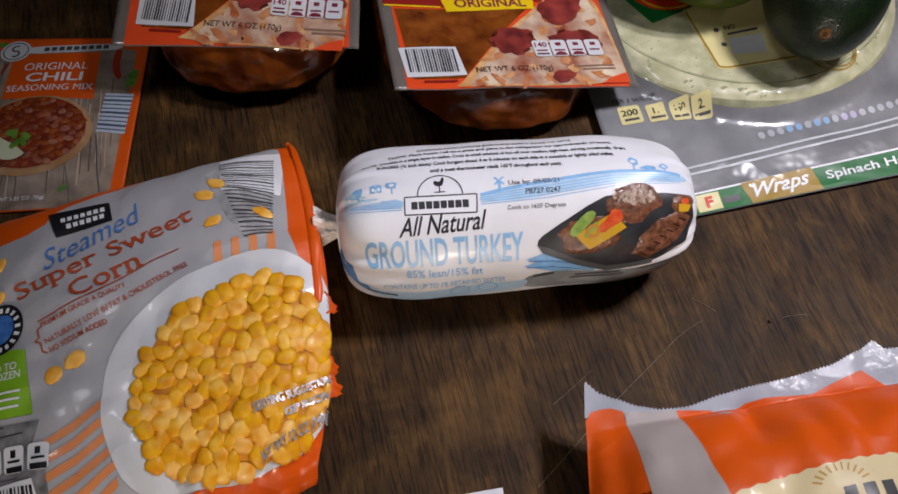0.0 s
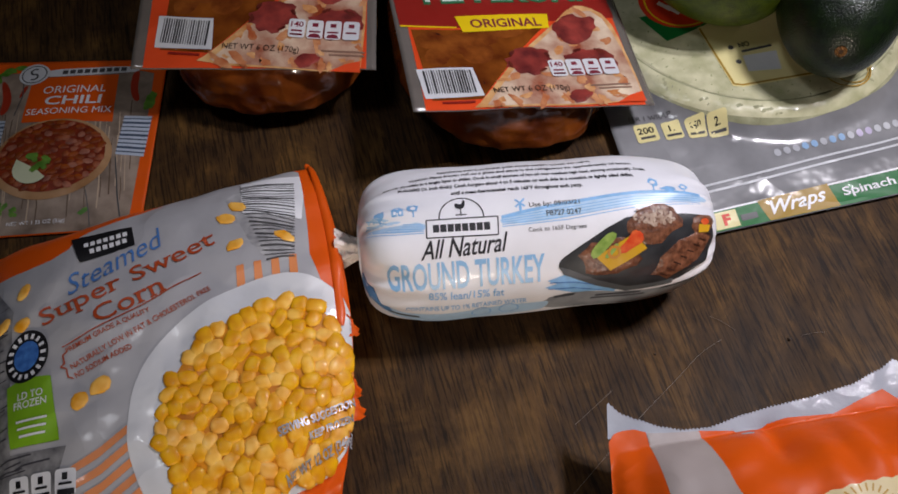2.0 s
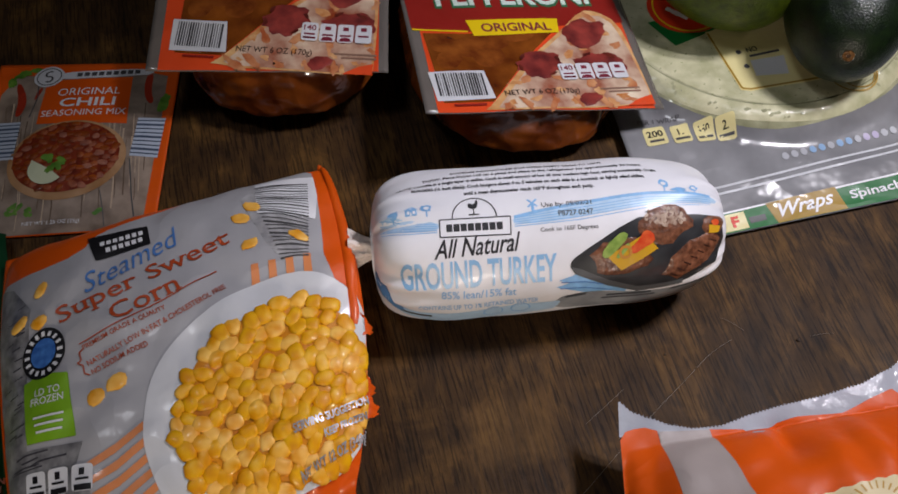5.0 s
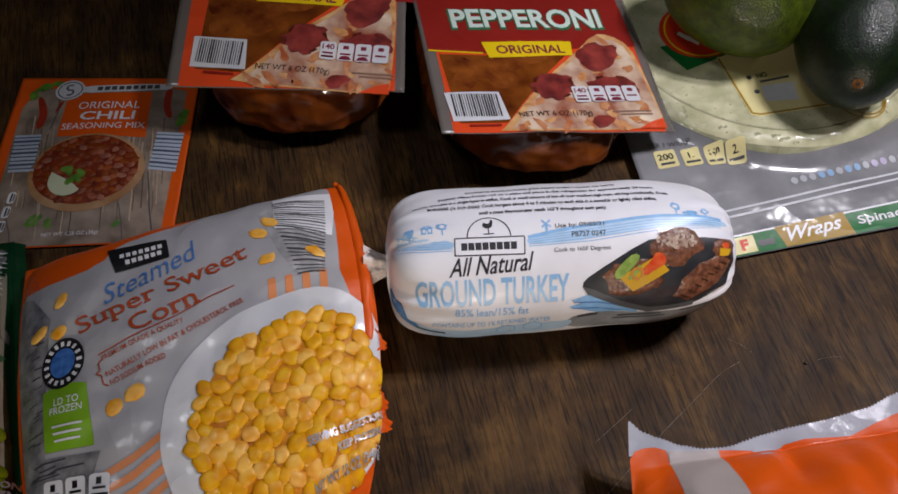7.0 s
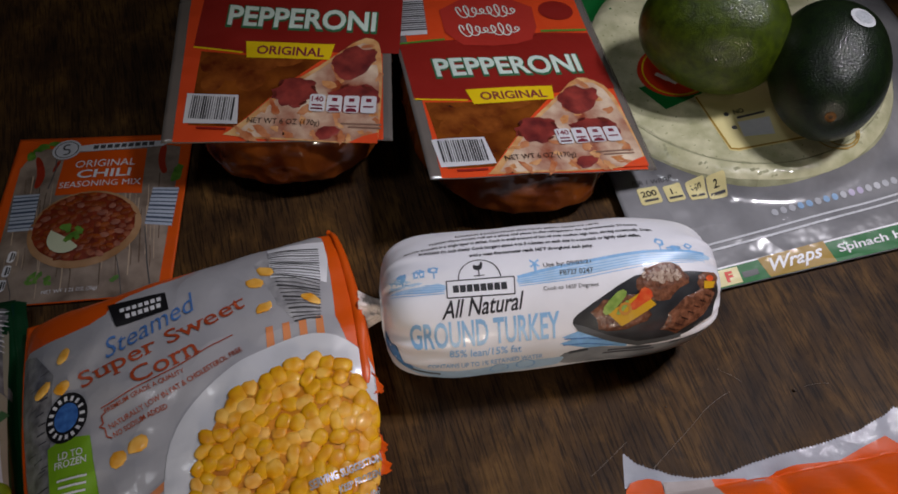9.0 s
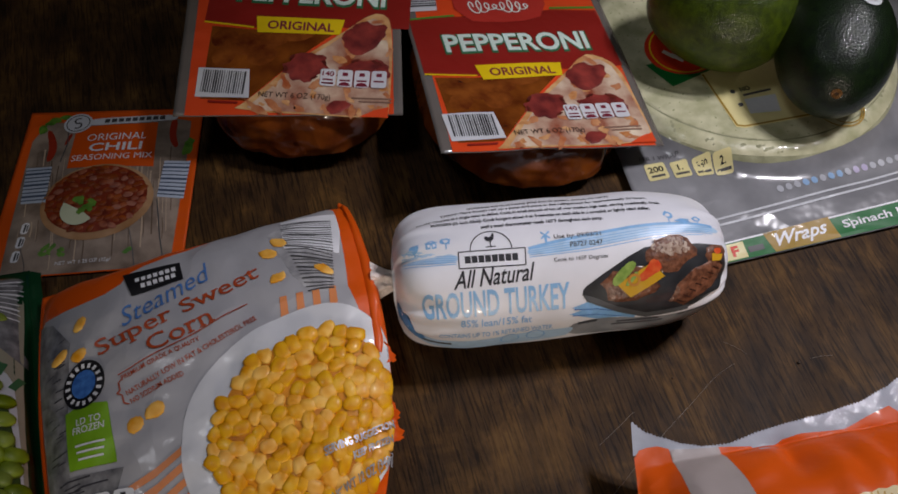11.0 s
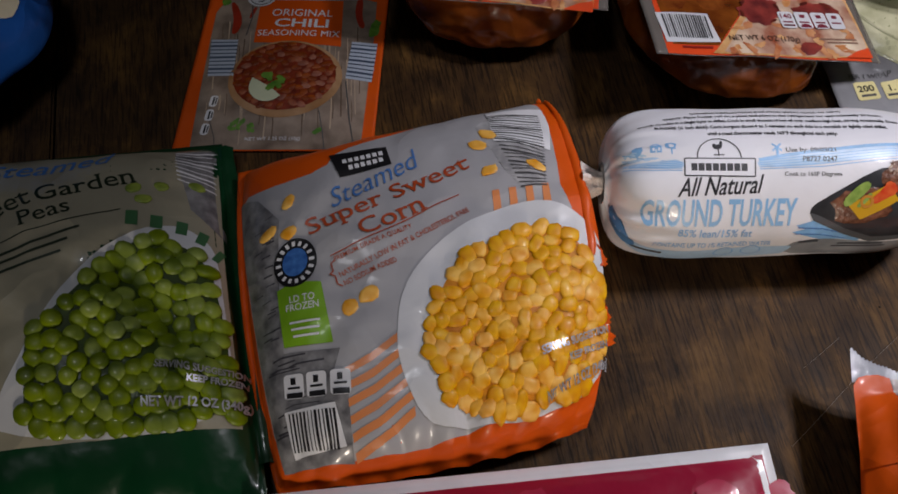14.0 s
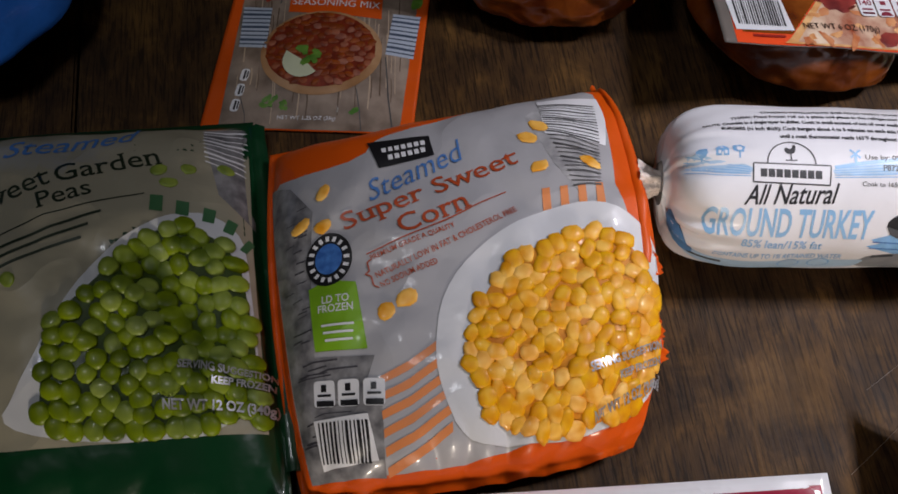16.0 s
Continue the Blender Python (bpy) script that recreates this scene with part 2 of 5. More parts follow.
def oval(x, y, rx, ry, rot=0.0, n=36, wob=0.0, seed=0.0):
    c, s = math.cos(radians(rot)), math.sin(radians(rot))
    out = []
    for i in range(n):
        t = 2 * math.pi * i / n
        k = 1 + wob * noise.noise((math.cos(t) * 1.7 + seed, math.sin(t) * 1.7, seed * 3.1))
        dx, dy = rx * k * math.cos(t), ry * k * math.sin(t)
        out.append((x + c * dx - s * dy, y + s * dx + c * dy))
    return out


def stroke(pts, w):
    """A line of width w along points, as quads."""
    out = []
    for (x0, y0), (x1, y1) in zip(pts, pts[1:]):
        d = math.hypot(x1 - x0, y1 - y0) or 1e-9
        nx, ny = -(y1 - y0) / d * w / 2, (x1 - x0) / d * w / 2
        out.append([(x0 + nx, y0 + ny), (x0 - nx, y0 - ny), (x1 - nx, y1 - ny), (x1 + nx, y1 + ny)])
    return out


def add_serifs(bm, k):
    """Slab serifs: a short flat bar across every flat stem end."""
    flat = []
    for e in bm.edges:
        a, b = e.verts[0].co, e.verts[1].co
        if e.is_boundary and abs(a.y - b.y) < 0.004 and 0.04 < abs(a.x - b.x) < 0.17:
            inner = e.link_faces[0].calc_center_median().y
            flat.append((min(a.x, b.x), max(a.x, b.x), a.y, 1 if inner > a.y else -1))
    for x0, x1, y, up in flat:
        w = (x1 - x0) * k
        bm.faces.new([bm.verts.new(p) for p in ((x0 - w, y, 0), (x1 + w, y, 0), (x1 + w, y + up * 0.055, 0), (x0 - w, y + up * 0.055, 0))])


def text_bm(body, w, h, x, y, rot=0.0, bold=0.0, shear=0.0, res=3, serif=0.0):
    """Lettering fitted into a box w by h about (x, y)."""
    cu = bpy.data.curves.new("letters", "FONT")
    cu.body, cu.resolution_u, cu.offset, cu.shear = body, res, bold, shear
    cu.align_x = "CENTER"
    cu.space_line = 0.85
    o = bpy.data.objects.new("letters", cu)
    scene.collection.objects.link(o)
    bpy.context.view_layer.update()
    me = bpy.data.meshes.new_from_object(o.evaluated_get(bpy.context.evaluated_depsgraph_get()))
    bm = bmesh.new()
    bm.from_mesh(me)
    bpy.data.objects.remove(o)
    bpy.data.curves.remove(cu)
    bpy.data.meshes.remove(me)
    if serif:
        add_serifs(bm, serif)
    xs = [v.co.x for v in bm.verts]
    ys = [v.co.y for v in bm.verts]
    mx, my = (min(xs) + max(xs)) / 2, (min(ys) + max(ys)) / 2
    kx, ky = w / (max(xs) - min(xs)), h / (max(ys) - min(ys))
    c, s = math.cos(radians(rot)), math.sin(radians(rot))
    for v in bm.verts:
        dx, dy = (v.co.x - mx) * kx, (v.co.y - my) * ky
        v.co = (x + c * dx - s * dy, y + s * dx + c * dy, 0)
    return bm


def text(name, body, w, h, x, y, sh, layer, material, parent, rot=0.0, bold=0.0, shear=0.0, cell=0.006, label="", serif=0.0):
    return lay(name, text_bm(body, w, h, x, y, rot, bold, shear, serif=serif), sh, sh.step * layer, material, parent, label, cell)


def bars(x, y, w, h, n, rot=0.0, duty=0.55, seed=1):
    """The dark bars of a barcode."""
    rng = random.Random(seed)
    c, s = math.cos(radians(rot)), math.sin(radians(rot))
    out, pos = [], 0.0
    step = w / n
    for i in range(n):
        bw = step * duty * rng.uniform(0.45, 1.5)
        px = -w / 2 + step * (i + 0.5)
        out.append(rect(x + c * px, y + s * px, min(bw, step * 0.9), h, rot))
    return out


# ---- setting: room shell and table ----
ROOM = mat("room_paint", "7d766c", 0.8, var=0.06, scale=3)
FLOOR = mat("floor_laminate", "6b5a48", 0.5, var=0.2, scale=6)


def slab(name, x0, x1, y0, y1, z0, z1, material, parent=None, bevel=0.0):
    bm = bmesh.new()
    bmesh.ops.create_cube(bm, size=1.0)
    for v in bm.verts:
        v.co = ((x0 + x1) / 2 + v.co.x * (x1 - x0), (y0 + y1) / 2 + v.co.y * (y1 - y0), (z0 + z1) / 2 + v.co.z * (z1 - z0))
    if bevel:
        bmesh.ops.bevel(bm, geom=bm.edges[:], offset=bevel, segments=2, affect="EDGES")
    return part(name, bm, material, parent, smooth=False)


for nm, box in (("wall_north", (-2.6, 2.6, 2.6, 2.7, -0.76, 1.75)), ("wall_south", (-2.6, 2.6, -2.7, -2.6, -0.76, 1.75)),
                ("wall_east", (2.6, 2.7, -2.7, 2.7, -0.76, 1.75)), ("wall_west", (-2.7, -2.6, -2.7, 2.7, -0.76, 1.75)),
                ("ceiling", (-2.7, 2.7, -2.7, 2.7, 1.75, 1.85)), ("floor", (-2.7, 2.7, -2.7, 2.7, -0.86, -0.76))):
    tagged(slab(nm, *box, FLOOR if nm == "floor" else ROOM), "plain painted " + nm.split("_")[0], nm.split("_")[0], kind="structure")

table = empty("dining_table", pose(0, 0, 0, 0, 0, 15.5))
tagged(table, "dark-stained wooden dining table with worn glossy top", "table")
# the joint between two boards lies where the two top leaves meet
EDGES = [-0.62, -0.415, -0.1825, 0.555, 0.86]
for k, (x0, x1) in enumerate(zip(EDGES, EDGES[1:])):
    slab("board", x0 + 0.0006, x1 - 0.0006, -0.55, 0.95, -0.028, 0.0, WOOD, table, 0.0012)
slab("apron", -0.55, 0.80, -0.48, 0.88, -0.11, -0.029, WOOD, table)
for x, y in ((-0.54, -0.46), (0.78, -0.46), (-0.54, 0.86), (0.78, 0.86)):
    slab("leg", x - 0.035, x + 0.035, y - 0.035, y + 0.035, -0.759, -0.111, WOOD, table, 0.004)

# ---- ground turkey roll ----
CHUB_C, CHUB_L, CHUB_RZ = (0.0845, 0.2893), 0.161, 6.5


class Roll(Sheet):
    """The skin of the roll: a along its length, b as arc length round it from the top line."""
    step = 0.00005

    def __init__(self, L, R, RH):
        self.L, self.R, self.RH = L, R, RH
        self.W, self.H = L, 2 * math.pi * R

    def rad(self, a):
        x = clamp(abs(2 * a / self.L - 1))
        p, q = (6.2, 3.4) if 2 * a < self.L else (4.4, 3.2)
        return max(0.0, 1 - x ** p) ** (1 / q) * (1.035 - 0.035 * clamp(a / self.L))

    def P(self, a, b, off=0.0):
        r = self.rad(a)
        t = b / self.R + 0.055
        n = noise.noise((a * 38, math.cos(t) * 1.4, math.sin(t) * 1.4 + 3.0)) * 0.0008 + noise.noise((a * 14, math.cos(t), math.sin(t) + 9.0)) * 0.0014
        end = min(a, self.L - a)
        n += (0.0021 if 2 * a < self.L else 0.0012) * math.sin(t * 13 + 2 * math.sin(t * 5)) * smooth01(1 - end / 0.036) * (1 - smooth01(1 - end / 0.004))
        y = (self.R * r + n + off) * math.sin(t)
        z = self.RH + (self.RH * r + n + off) * math.cos(t)
        z = max(z, 0.0008 + 0.004 * (1 - r) + max(0.0, off))
        return Vector((a - self.L / 2, -y, z))


CH = Roll(CHUB_L, 0.0340, 0.0325)
chub = empty("ground_turkey_roll", pose(CHUB_C[0], CHUB_C[1], 0, 0, 0, CHUB_RZ))
tagged(chub, "white plastic roll of ground turkey with blue printed label", "meat roll")
CHUB_WHITE = film("roll_white_film", "ececf2", rough=0.42, coat=0.12, bump=0.14, bscale=70, crease=1.2)
bm = grid_bm(lambda u, v: CH.P(CHUB_L * clamp(v, 0.001, 0.999), u * 2 * math.pi * CH.R), 96, 90, wrap_u=True)
for ring in (0, 90):
    bm.verts.ensure_lookup_table()
    bm.faces.new([bm.verts[ring * 96 + i] for i in range(96)])
part("casing", bm, CHUB_WHITE, chub)
# gathered knot of film with its clip
bm = grid_bm(lambda u, v: Vector((-CHUB_L / 2 - 0.0135 * v + 0.0035,
                                  (0.0044 + 0.0050 * v ** 1.5 * (1 + 0.4 * math.sin(u * 50))) * math.cos(u * 2 * math.pi),
                                  0.0325 + (0.0044 + 0.0050 * v ** 1.5 * (1 + 0.4 * math.sin(u * 44 + 2))) * math.sin(u * 2 * math.pi))), 40, 10, wrap_u=True)
part("knot", bm, film("knot_film", "eee0d8", bump=0.8, bscale=300), chub, "gathered film end of the roll")

# ---- corn bag ----
corn_puff = pillow(0.165, 0.178, 0.031, seal=0.003, p=3.6, q=0.42, seed=2.0, right=0.84, wr=0.0020, wl=0.030)


def corn_bump(a, b):
    """Filled bag with a crumpled lower fold."""
    k = smooth01(1 - b / 0.034)
    crumple = abs(noise.noise((a * 52, b * 45, 4.0))) - 0.25
    side = smooth01((a - 0.095) / 0.05) * smooth01(1 - b / 0.075)
    dent = abs(noise.noise((a * 34 + b * 20, b * 40 - a * 16, 9.0))) - 0.22
    return corn_puff(a, b) + k * 0.0085 * crumple + side * 0.0070 * dent


CORN_S = Sheet((-0.122, 0.129, 0.009), (0.010, 0.166, 0.013), (-0.0235, 0.3335, 0.019), (-0.169, 0.2795, 0.014), 0.165, 0.178,
               corn_bump, bow=(0.006, 0.0100, 0.002, -0.001), cut=0.005)


class Slumped(Sheet):
    """The print of a bag whose film has slid down over the filling."""
    step = 0.00014

    def __init__(self, skin):
        self.skin, self.W, self.H = skin, skin.W, skin.H

    def P(self, a, b, off=0.0):
        u, v = a / self.W, b / self.H
        da = -6.3 + 7.6 * u + 16.9 * v + 2.1 * u * u - 12.1 * u * v - 9.8 * v * v
        db = -0.7 - 19.4 * u + 0.6 * v + 1.1 * u * u + 12.9 * u * v + 3.0 * v * v
        return self.skin.P(clamp(a + da / 1000, 0.0005, self.W - 0.0005), clamp(b + db / 1000, 0.0005, self.H - 0.0005), off)


corn = empty("corn_bag")
tagged(corn, "orange and white bag of frozen sweet corn, filled and creased", "frozen vegetables")
bag_body("bag", CORN_S, 110, 110, ORANGE, corn)

# ---- pea bag ----
pea_puff = pillow(0.165, 0.185, 0.032, seal=0.003, p=2.5, q=0.55, seed=5.0, wr=0.0024, wl=0.030)


def pea_bump(a, b):
    """Filled bag with a slanting hollow across the peas and a slack lower end."""
    along = clamp(((a - 0.112) * 0.5 - (b - 0.116) * 0.8) / 0.062)
    across = (a - 0.112 - 0.031 * along) * 0.86 + (b - 0.116 + 0.050 * along) * 0.52
    hollow = math.exp(-(across / 0.011) ** 2) * smooth01(1 - abs(2 * along - 1) ** 3)
    k = smooth01(1 - b / 0.045)
    slack = abs(noise.noise((a * 38, b * 30, 6.0))) - 0.2
    return pea_puff(a, b) - 0.0060 * hollow + k * 0.0075 * slack


PEA_S = Sheet((-0.280, 0.085, 0.008), (-0.124, 0.122, 0.008), (-0.183, 0.300, 0.007), (-0.345, 0.262, 0.010), 0.165, 0.185, pea_bump)
peas = empty("pea_bag")
tagged(peas, "green and white bag of frozen garden peas, shiny and creased", "frozen vegetables")
GREEN = film("dark_green_film", "0b3a20", rough=0.3, coat=0.5)
bag_body("bag", PEA_S, 90, 90, GREEN, peas)

# ---- chili packet ----
CHILI_S = Sheet((-0.2095, 0.2965, 0.0015), (-0.1075, 0.3075, 0.0015), (-0.113, 0.4170, 0.002), (-0.2125, 0.4115, 0.002), 0.102, 0.114,
                pillow(0.102, 0.114, 0.0045, seal=0.005, q=1.1, wr=0.0006, seed=8.0))
chili = empty("chili_seasoning_packet")
tagged(chili, "flat orange paper packet of chili seasoning mix", "seasoning packet")
bag_body("packet", CHILI_S, 60, 60, ORANGE, chili)


# ---- pepperoni packages ----
def pepperoni(bl, br, tr, tl, seed, aside):
    S = Sheet(bl, br, tr, tl, 0.123, 0.175, lambda a, b: 0.0012 * noise.noise((a * 28, b * 28, seed)))
    thing = empty("pepperoni_package")
    bag_body("film", S, 50, 60, CLEAR_RIM, thing, floor_z=0.5)

    def pouch(u, v):
        t = u * 2 * math.pi
        c, s = math.cos(t), math.sin(t)
        k = (abs(c) ** 2.6 + abs(s) ** 2.6) ** (-1 / 2.6)
        r = 0.90 + 0.16 * math.sin(v * math.pi * 0.62) - 0.42 * smooth01((v - 0.62) / 0.38) if v < 0.999 else 0.0
        x, y = 0.056 * k * c * r, 0.086 * k * s * r
        top = S.P(clamp(x + 0.0615, 0, 0.123), clamp(y + 0.083, 0, 0.175)).z - 0.002
        w = 0.0022 * noise.noise((c * 4, s * 4, v * 3 + seed)) + 0.001 * noise.noise((c * 11, s * 11, v * 8 + seed))
        z = top * (1 - v) + 0.001 * v
        return Vector((x + aside * v + w * c, y + 0.079 + w * s, z))
    bm = grid_bm(pouch, 120, 36, 0, 1, 0, 1.0, wrap_u=True)
    part("pouch", bm, PEPPERONI, thing, "clear pouch packed with pepperoni slices")
    return S, thing


CLEAR_RIM = film("clear_rim_film", "857d77", rough=0.14, coat=0.8, trans=0.35)
PEPPERONI = film("pepperoni_slices", "52200a", col2="8c4816", scale=55, rough=0.25, coat=0.6, bump=0.4, bscale=55)
PEP_A, pep_a = pepperoni((-0.0615, 0, 0.036), (0.0620, 0, 0.033), (0.0615, 0.175, 0.050), (-0.0615, 0.175, 0.053), 1.0, 0.006)
pep_a.matrix_world = pose(-0.0555, 0.383, 0, 0, 0, 2.5)
PEP_B, pep_b = pepperoni((-0.0650, -0.0085, 0.050), (0.0630, 0.0005, 0.019), (0.0615, 0.172, 0.014), (-0.0650, 0.172, 0.030), 4.0, -0.012)
pep_b.matrix_world = pose(0.0895, 0.366, 0, 0, 0, 11.0)
for o in (pep_a, pep_b):
    tagged(o, "red pepperoni package with printed film over a clear pouch", "pepperoni", "pepperoni packages")

# ---- tortilla wraps ----
TX, TY, TR = 0.104, 0.146, 0.094


def tort_bump(a, b):
    d = math.hypot(a - TX, b - TY)
    disc = 0.010 * smooth01((TR + 0.012 - d) / 0.018)
    slack = 0.0024 * noise.noise((a * 26, b * 46, 2.0)) * smooth01((b - 0.02) / 0.02) * smooth01((d - TR) / 0.02)
    return disc + 0.0015 + slack + 0.003 * smooth01((0.15 - b) / 0.1) * smooth01(b / 0.03)


TORT_S = Sheet((0.145, 0.302, 0.001), (0.367, 0.3615, 0.001), (0.300, 0.655, 0.001), (0.083, 0.5955, 0.001), 0.230, 0.300, tort_bump)
tort = empty("tortilla_wraps_bag")
tagged(tort, "clear zip bag of spinach herb tortilla wraps", "tortilla wraps")
GREY_FILM = film("clear_grey_film", "6f6f72", col2="9b9b9e", scale=22, rough=0.22, coat=0.6, bump=0.55, bscale=30, crease=2.4, cscale=18)
bag_body("bag", TORT_S, 80, 100, GREY_FILM, tort)


# ---- avocados ----
def avocado(at, length, width, rz, tilt, colour, colour2, label):
    def f(u, v):
        t = v * math.pi
        x = -math.cos(t) * length / 2
        r = width / 2 * math.sin(t) ** 0.92 * (1 + 0.10 * math.cos(t)) if 0 < v < 1 else 0.0
        a = u * 2 * math.pi
        k = 1 + 0.012 * noise.noise((math.cos(a) * 2, math.sin(a) * 2, v * 4))
        return Vector((x, r * k * math.cos(a), r * k * math.sin(a)))
    thing = empty("avocado", pose(*at, 0, tilt, rz))
    bm = grid_bm(f, 72, 56, wrap_u=True)
    bmesh.ops.remove_doubles(bm, verts=bm.verts[:], dist=1e-6)
    part("skin", bm, mat("avocado_skin", colour, 0.36, col2=colour2, scale=240, bump=0.20, bscale=900, coat=0.20, spec=0.35, detail=3), thing)
    tagged(thing, label, "avocado", "avocados")
    return f, thing


def spot(name, f, thing, u, v, r, off, material, label=""):
    """A small round patch lying on an avocado."""
    c = f(u, v)
    n = (f(u + 0.01, v) - f(u - 0.01, v)).cross(f(u, v + 0.01) - f(u, v - 0.01)).normalized()
    if n.dot(c) < 0:
        n = -n
    e1 = n.orthogonal().normalized()
    e2 = n.cross(e1)
    bm = bmesh.new()
    mid = bm.verts.new(c + n * off)
    ring = []
    for k, h in ((0.5, 0.25), (1.0, 1.0)):
        sag = (r * k) ** 2 / 0.062
        ring.append([bm.verts.new(c + n * (off - sag) + (e1 * math.cos(t) + e2 * math.sin(t)) * r * k) for t in [i * math.pi / 12 for i in range(24)]])
    for i in range(24):
        j = (i + 1) % 24
        bm.faces.new((mid, ring[0][i], ring[0][j]))
        bm.faces.new((ring[0][i], ring[1][i], ring[1][j], ring[0][j]))
    bmesh.ops.recalc_face_normals(bm, faces=bm.faces[:])
    return part(name, bm, material, thing, label)


AVO_A, avo_a = avocado((0.1885, 0.4590, 0.0465), 0.085, 0.070, 165, 0, "27340a", "43530a", "bright green avocado lying on the tortilla bag")
AVO_B, avo_b = avocado((0.2480, 0.4285, 0.0445), 0.0865, 0.0645, -105, 4, "08120a", "14240c", "dark green ripe avocado with a small round sticker")
spot("sticker", AVO_B, avo_b, 0.215, 0.41, 0.0072, 0.0011, mat("sticker_paper", "cfd2d6", 0.5), "small white round sticker")
spot("sticker_print", AVO_B, avo_b, 0.215, 0.41, 0.0050, 0.0013, mat("sticker_ink", "8f959c", 0.5, col2="c2c6cb", scale=900), "grey print on the sticker")
spot("stem_scar", AVO_B, avo_b, 0.25, 0.90, 0.0029, 0.0006, mat("stem_scar_brown", "8a5a1c", 0.8, col2="5c3c14", scale=700, bump=0.8, bscale=600), "brown stem scar")
spot("stem_pit", AVO_B, avo_b, 0.25, 0.90, 0.0011, 0.0009, mat("stem_pit_dark", "3a2510", 0.9), "dark pit of the stem scar")

# ---- orange bag, dark red bag, blue bag ----
orange_puff = pillow(0.160, 0.177, 0.028, seal=0.001, p=4.0, q=0.85, seed=11.0, wr=0.0030, wl=0.026)


def orange_bump(a, b):
    """Filled bag with pleats and a deep dent below its seal."""
    near = smooth01((b - 0.120) / 0.04) * smooth01((0.184 - b) / 0.02)
    pleats = 0.0007 * math.sin(a * 210 + 3.0 * math.sin(a * 67)) * near
    dent = 0.0060 * math.exp(-((a - 0.066) / 0.006) ** 2 - ((b - 0.166) / 0.009) ** 2)
    return orange_puff(a, b) + pleats - dent


ORB_S = Sheet((0.108, 0.010, 0.012), (0.305, 0.045, 0.012), (0.270, 0.2195, 0.028), (0.1135, 0.190, 0.028), 0.160, 0.177,
              orange_bump)
orange_bag = empty("orange_bag")
tagged(orange_bag, "bright orange snack bag with crimped white top seal", "food bag")
bag_body("bag", ORB_S, 90, 90, ORANGE, orange_bag)
RED_S = Sheet((-0.105, -0.020, 0.010), (0.110, 0.020, 0.010), (0.0790, 0.1695, 0.016), (-0.135, 0.126, 0.014), 0.215, 0.155,
              pillow(0.215, 0.155, 0.012, seal=0.006, seed=13.0))
red_bag = empty("dark_red_bag")
tagged(red_bag, "dark red food bag with a white border", "food bag")
bag_body("bag", RED_S, 60, 50, WHITE, red_bag)


def blue_f(u, v):
    t, p = u * 2 * math.pi, (v - 0.5) * math.pi
    c = math.cos(p) ** 0.8 if 0 < v < 1 else 0.0
    d = Vector((0.072 * c * math.cos(t), 0.058 * c * math.sin(t), 0.036 * math.sin(p)))
    k = 1 + 0.06 * noise.noise(d * 35)
    return Vector((d.x * k, d.y * k, max(d.z * k + 0.034, 0.0008)))


blue_bag = empty("blue_bag", pose(-0.350, 0.341, 0, 0, 0, 20))
tagged(blue_bag, "rounded shiny blue plastic food bag with cream print", "food bag")
bm = grid_bm(blue_f, 64, 40, wrap_u=True)
bmesh.ops.remove_doubles(bm, verts=bm.verts[:], dist=1e-6)
part("bag", bm, film("blue_film", "1d54ac", bump=0.6), blue_bag)


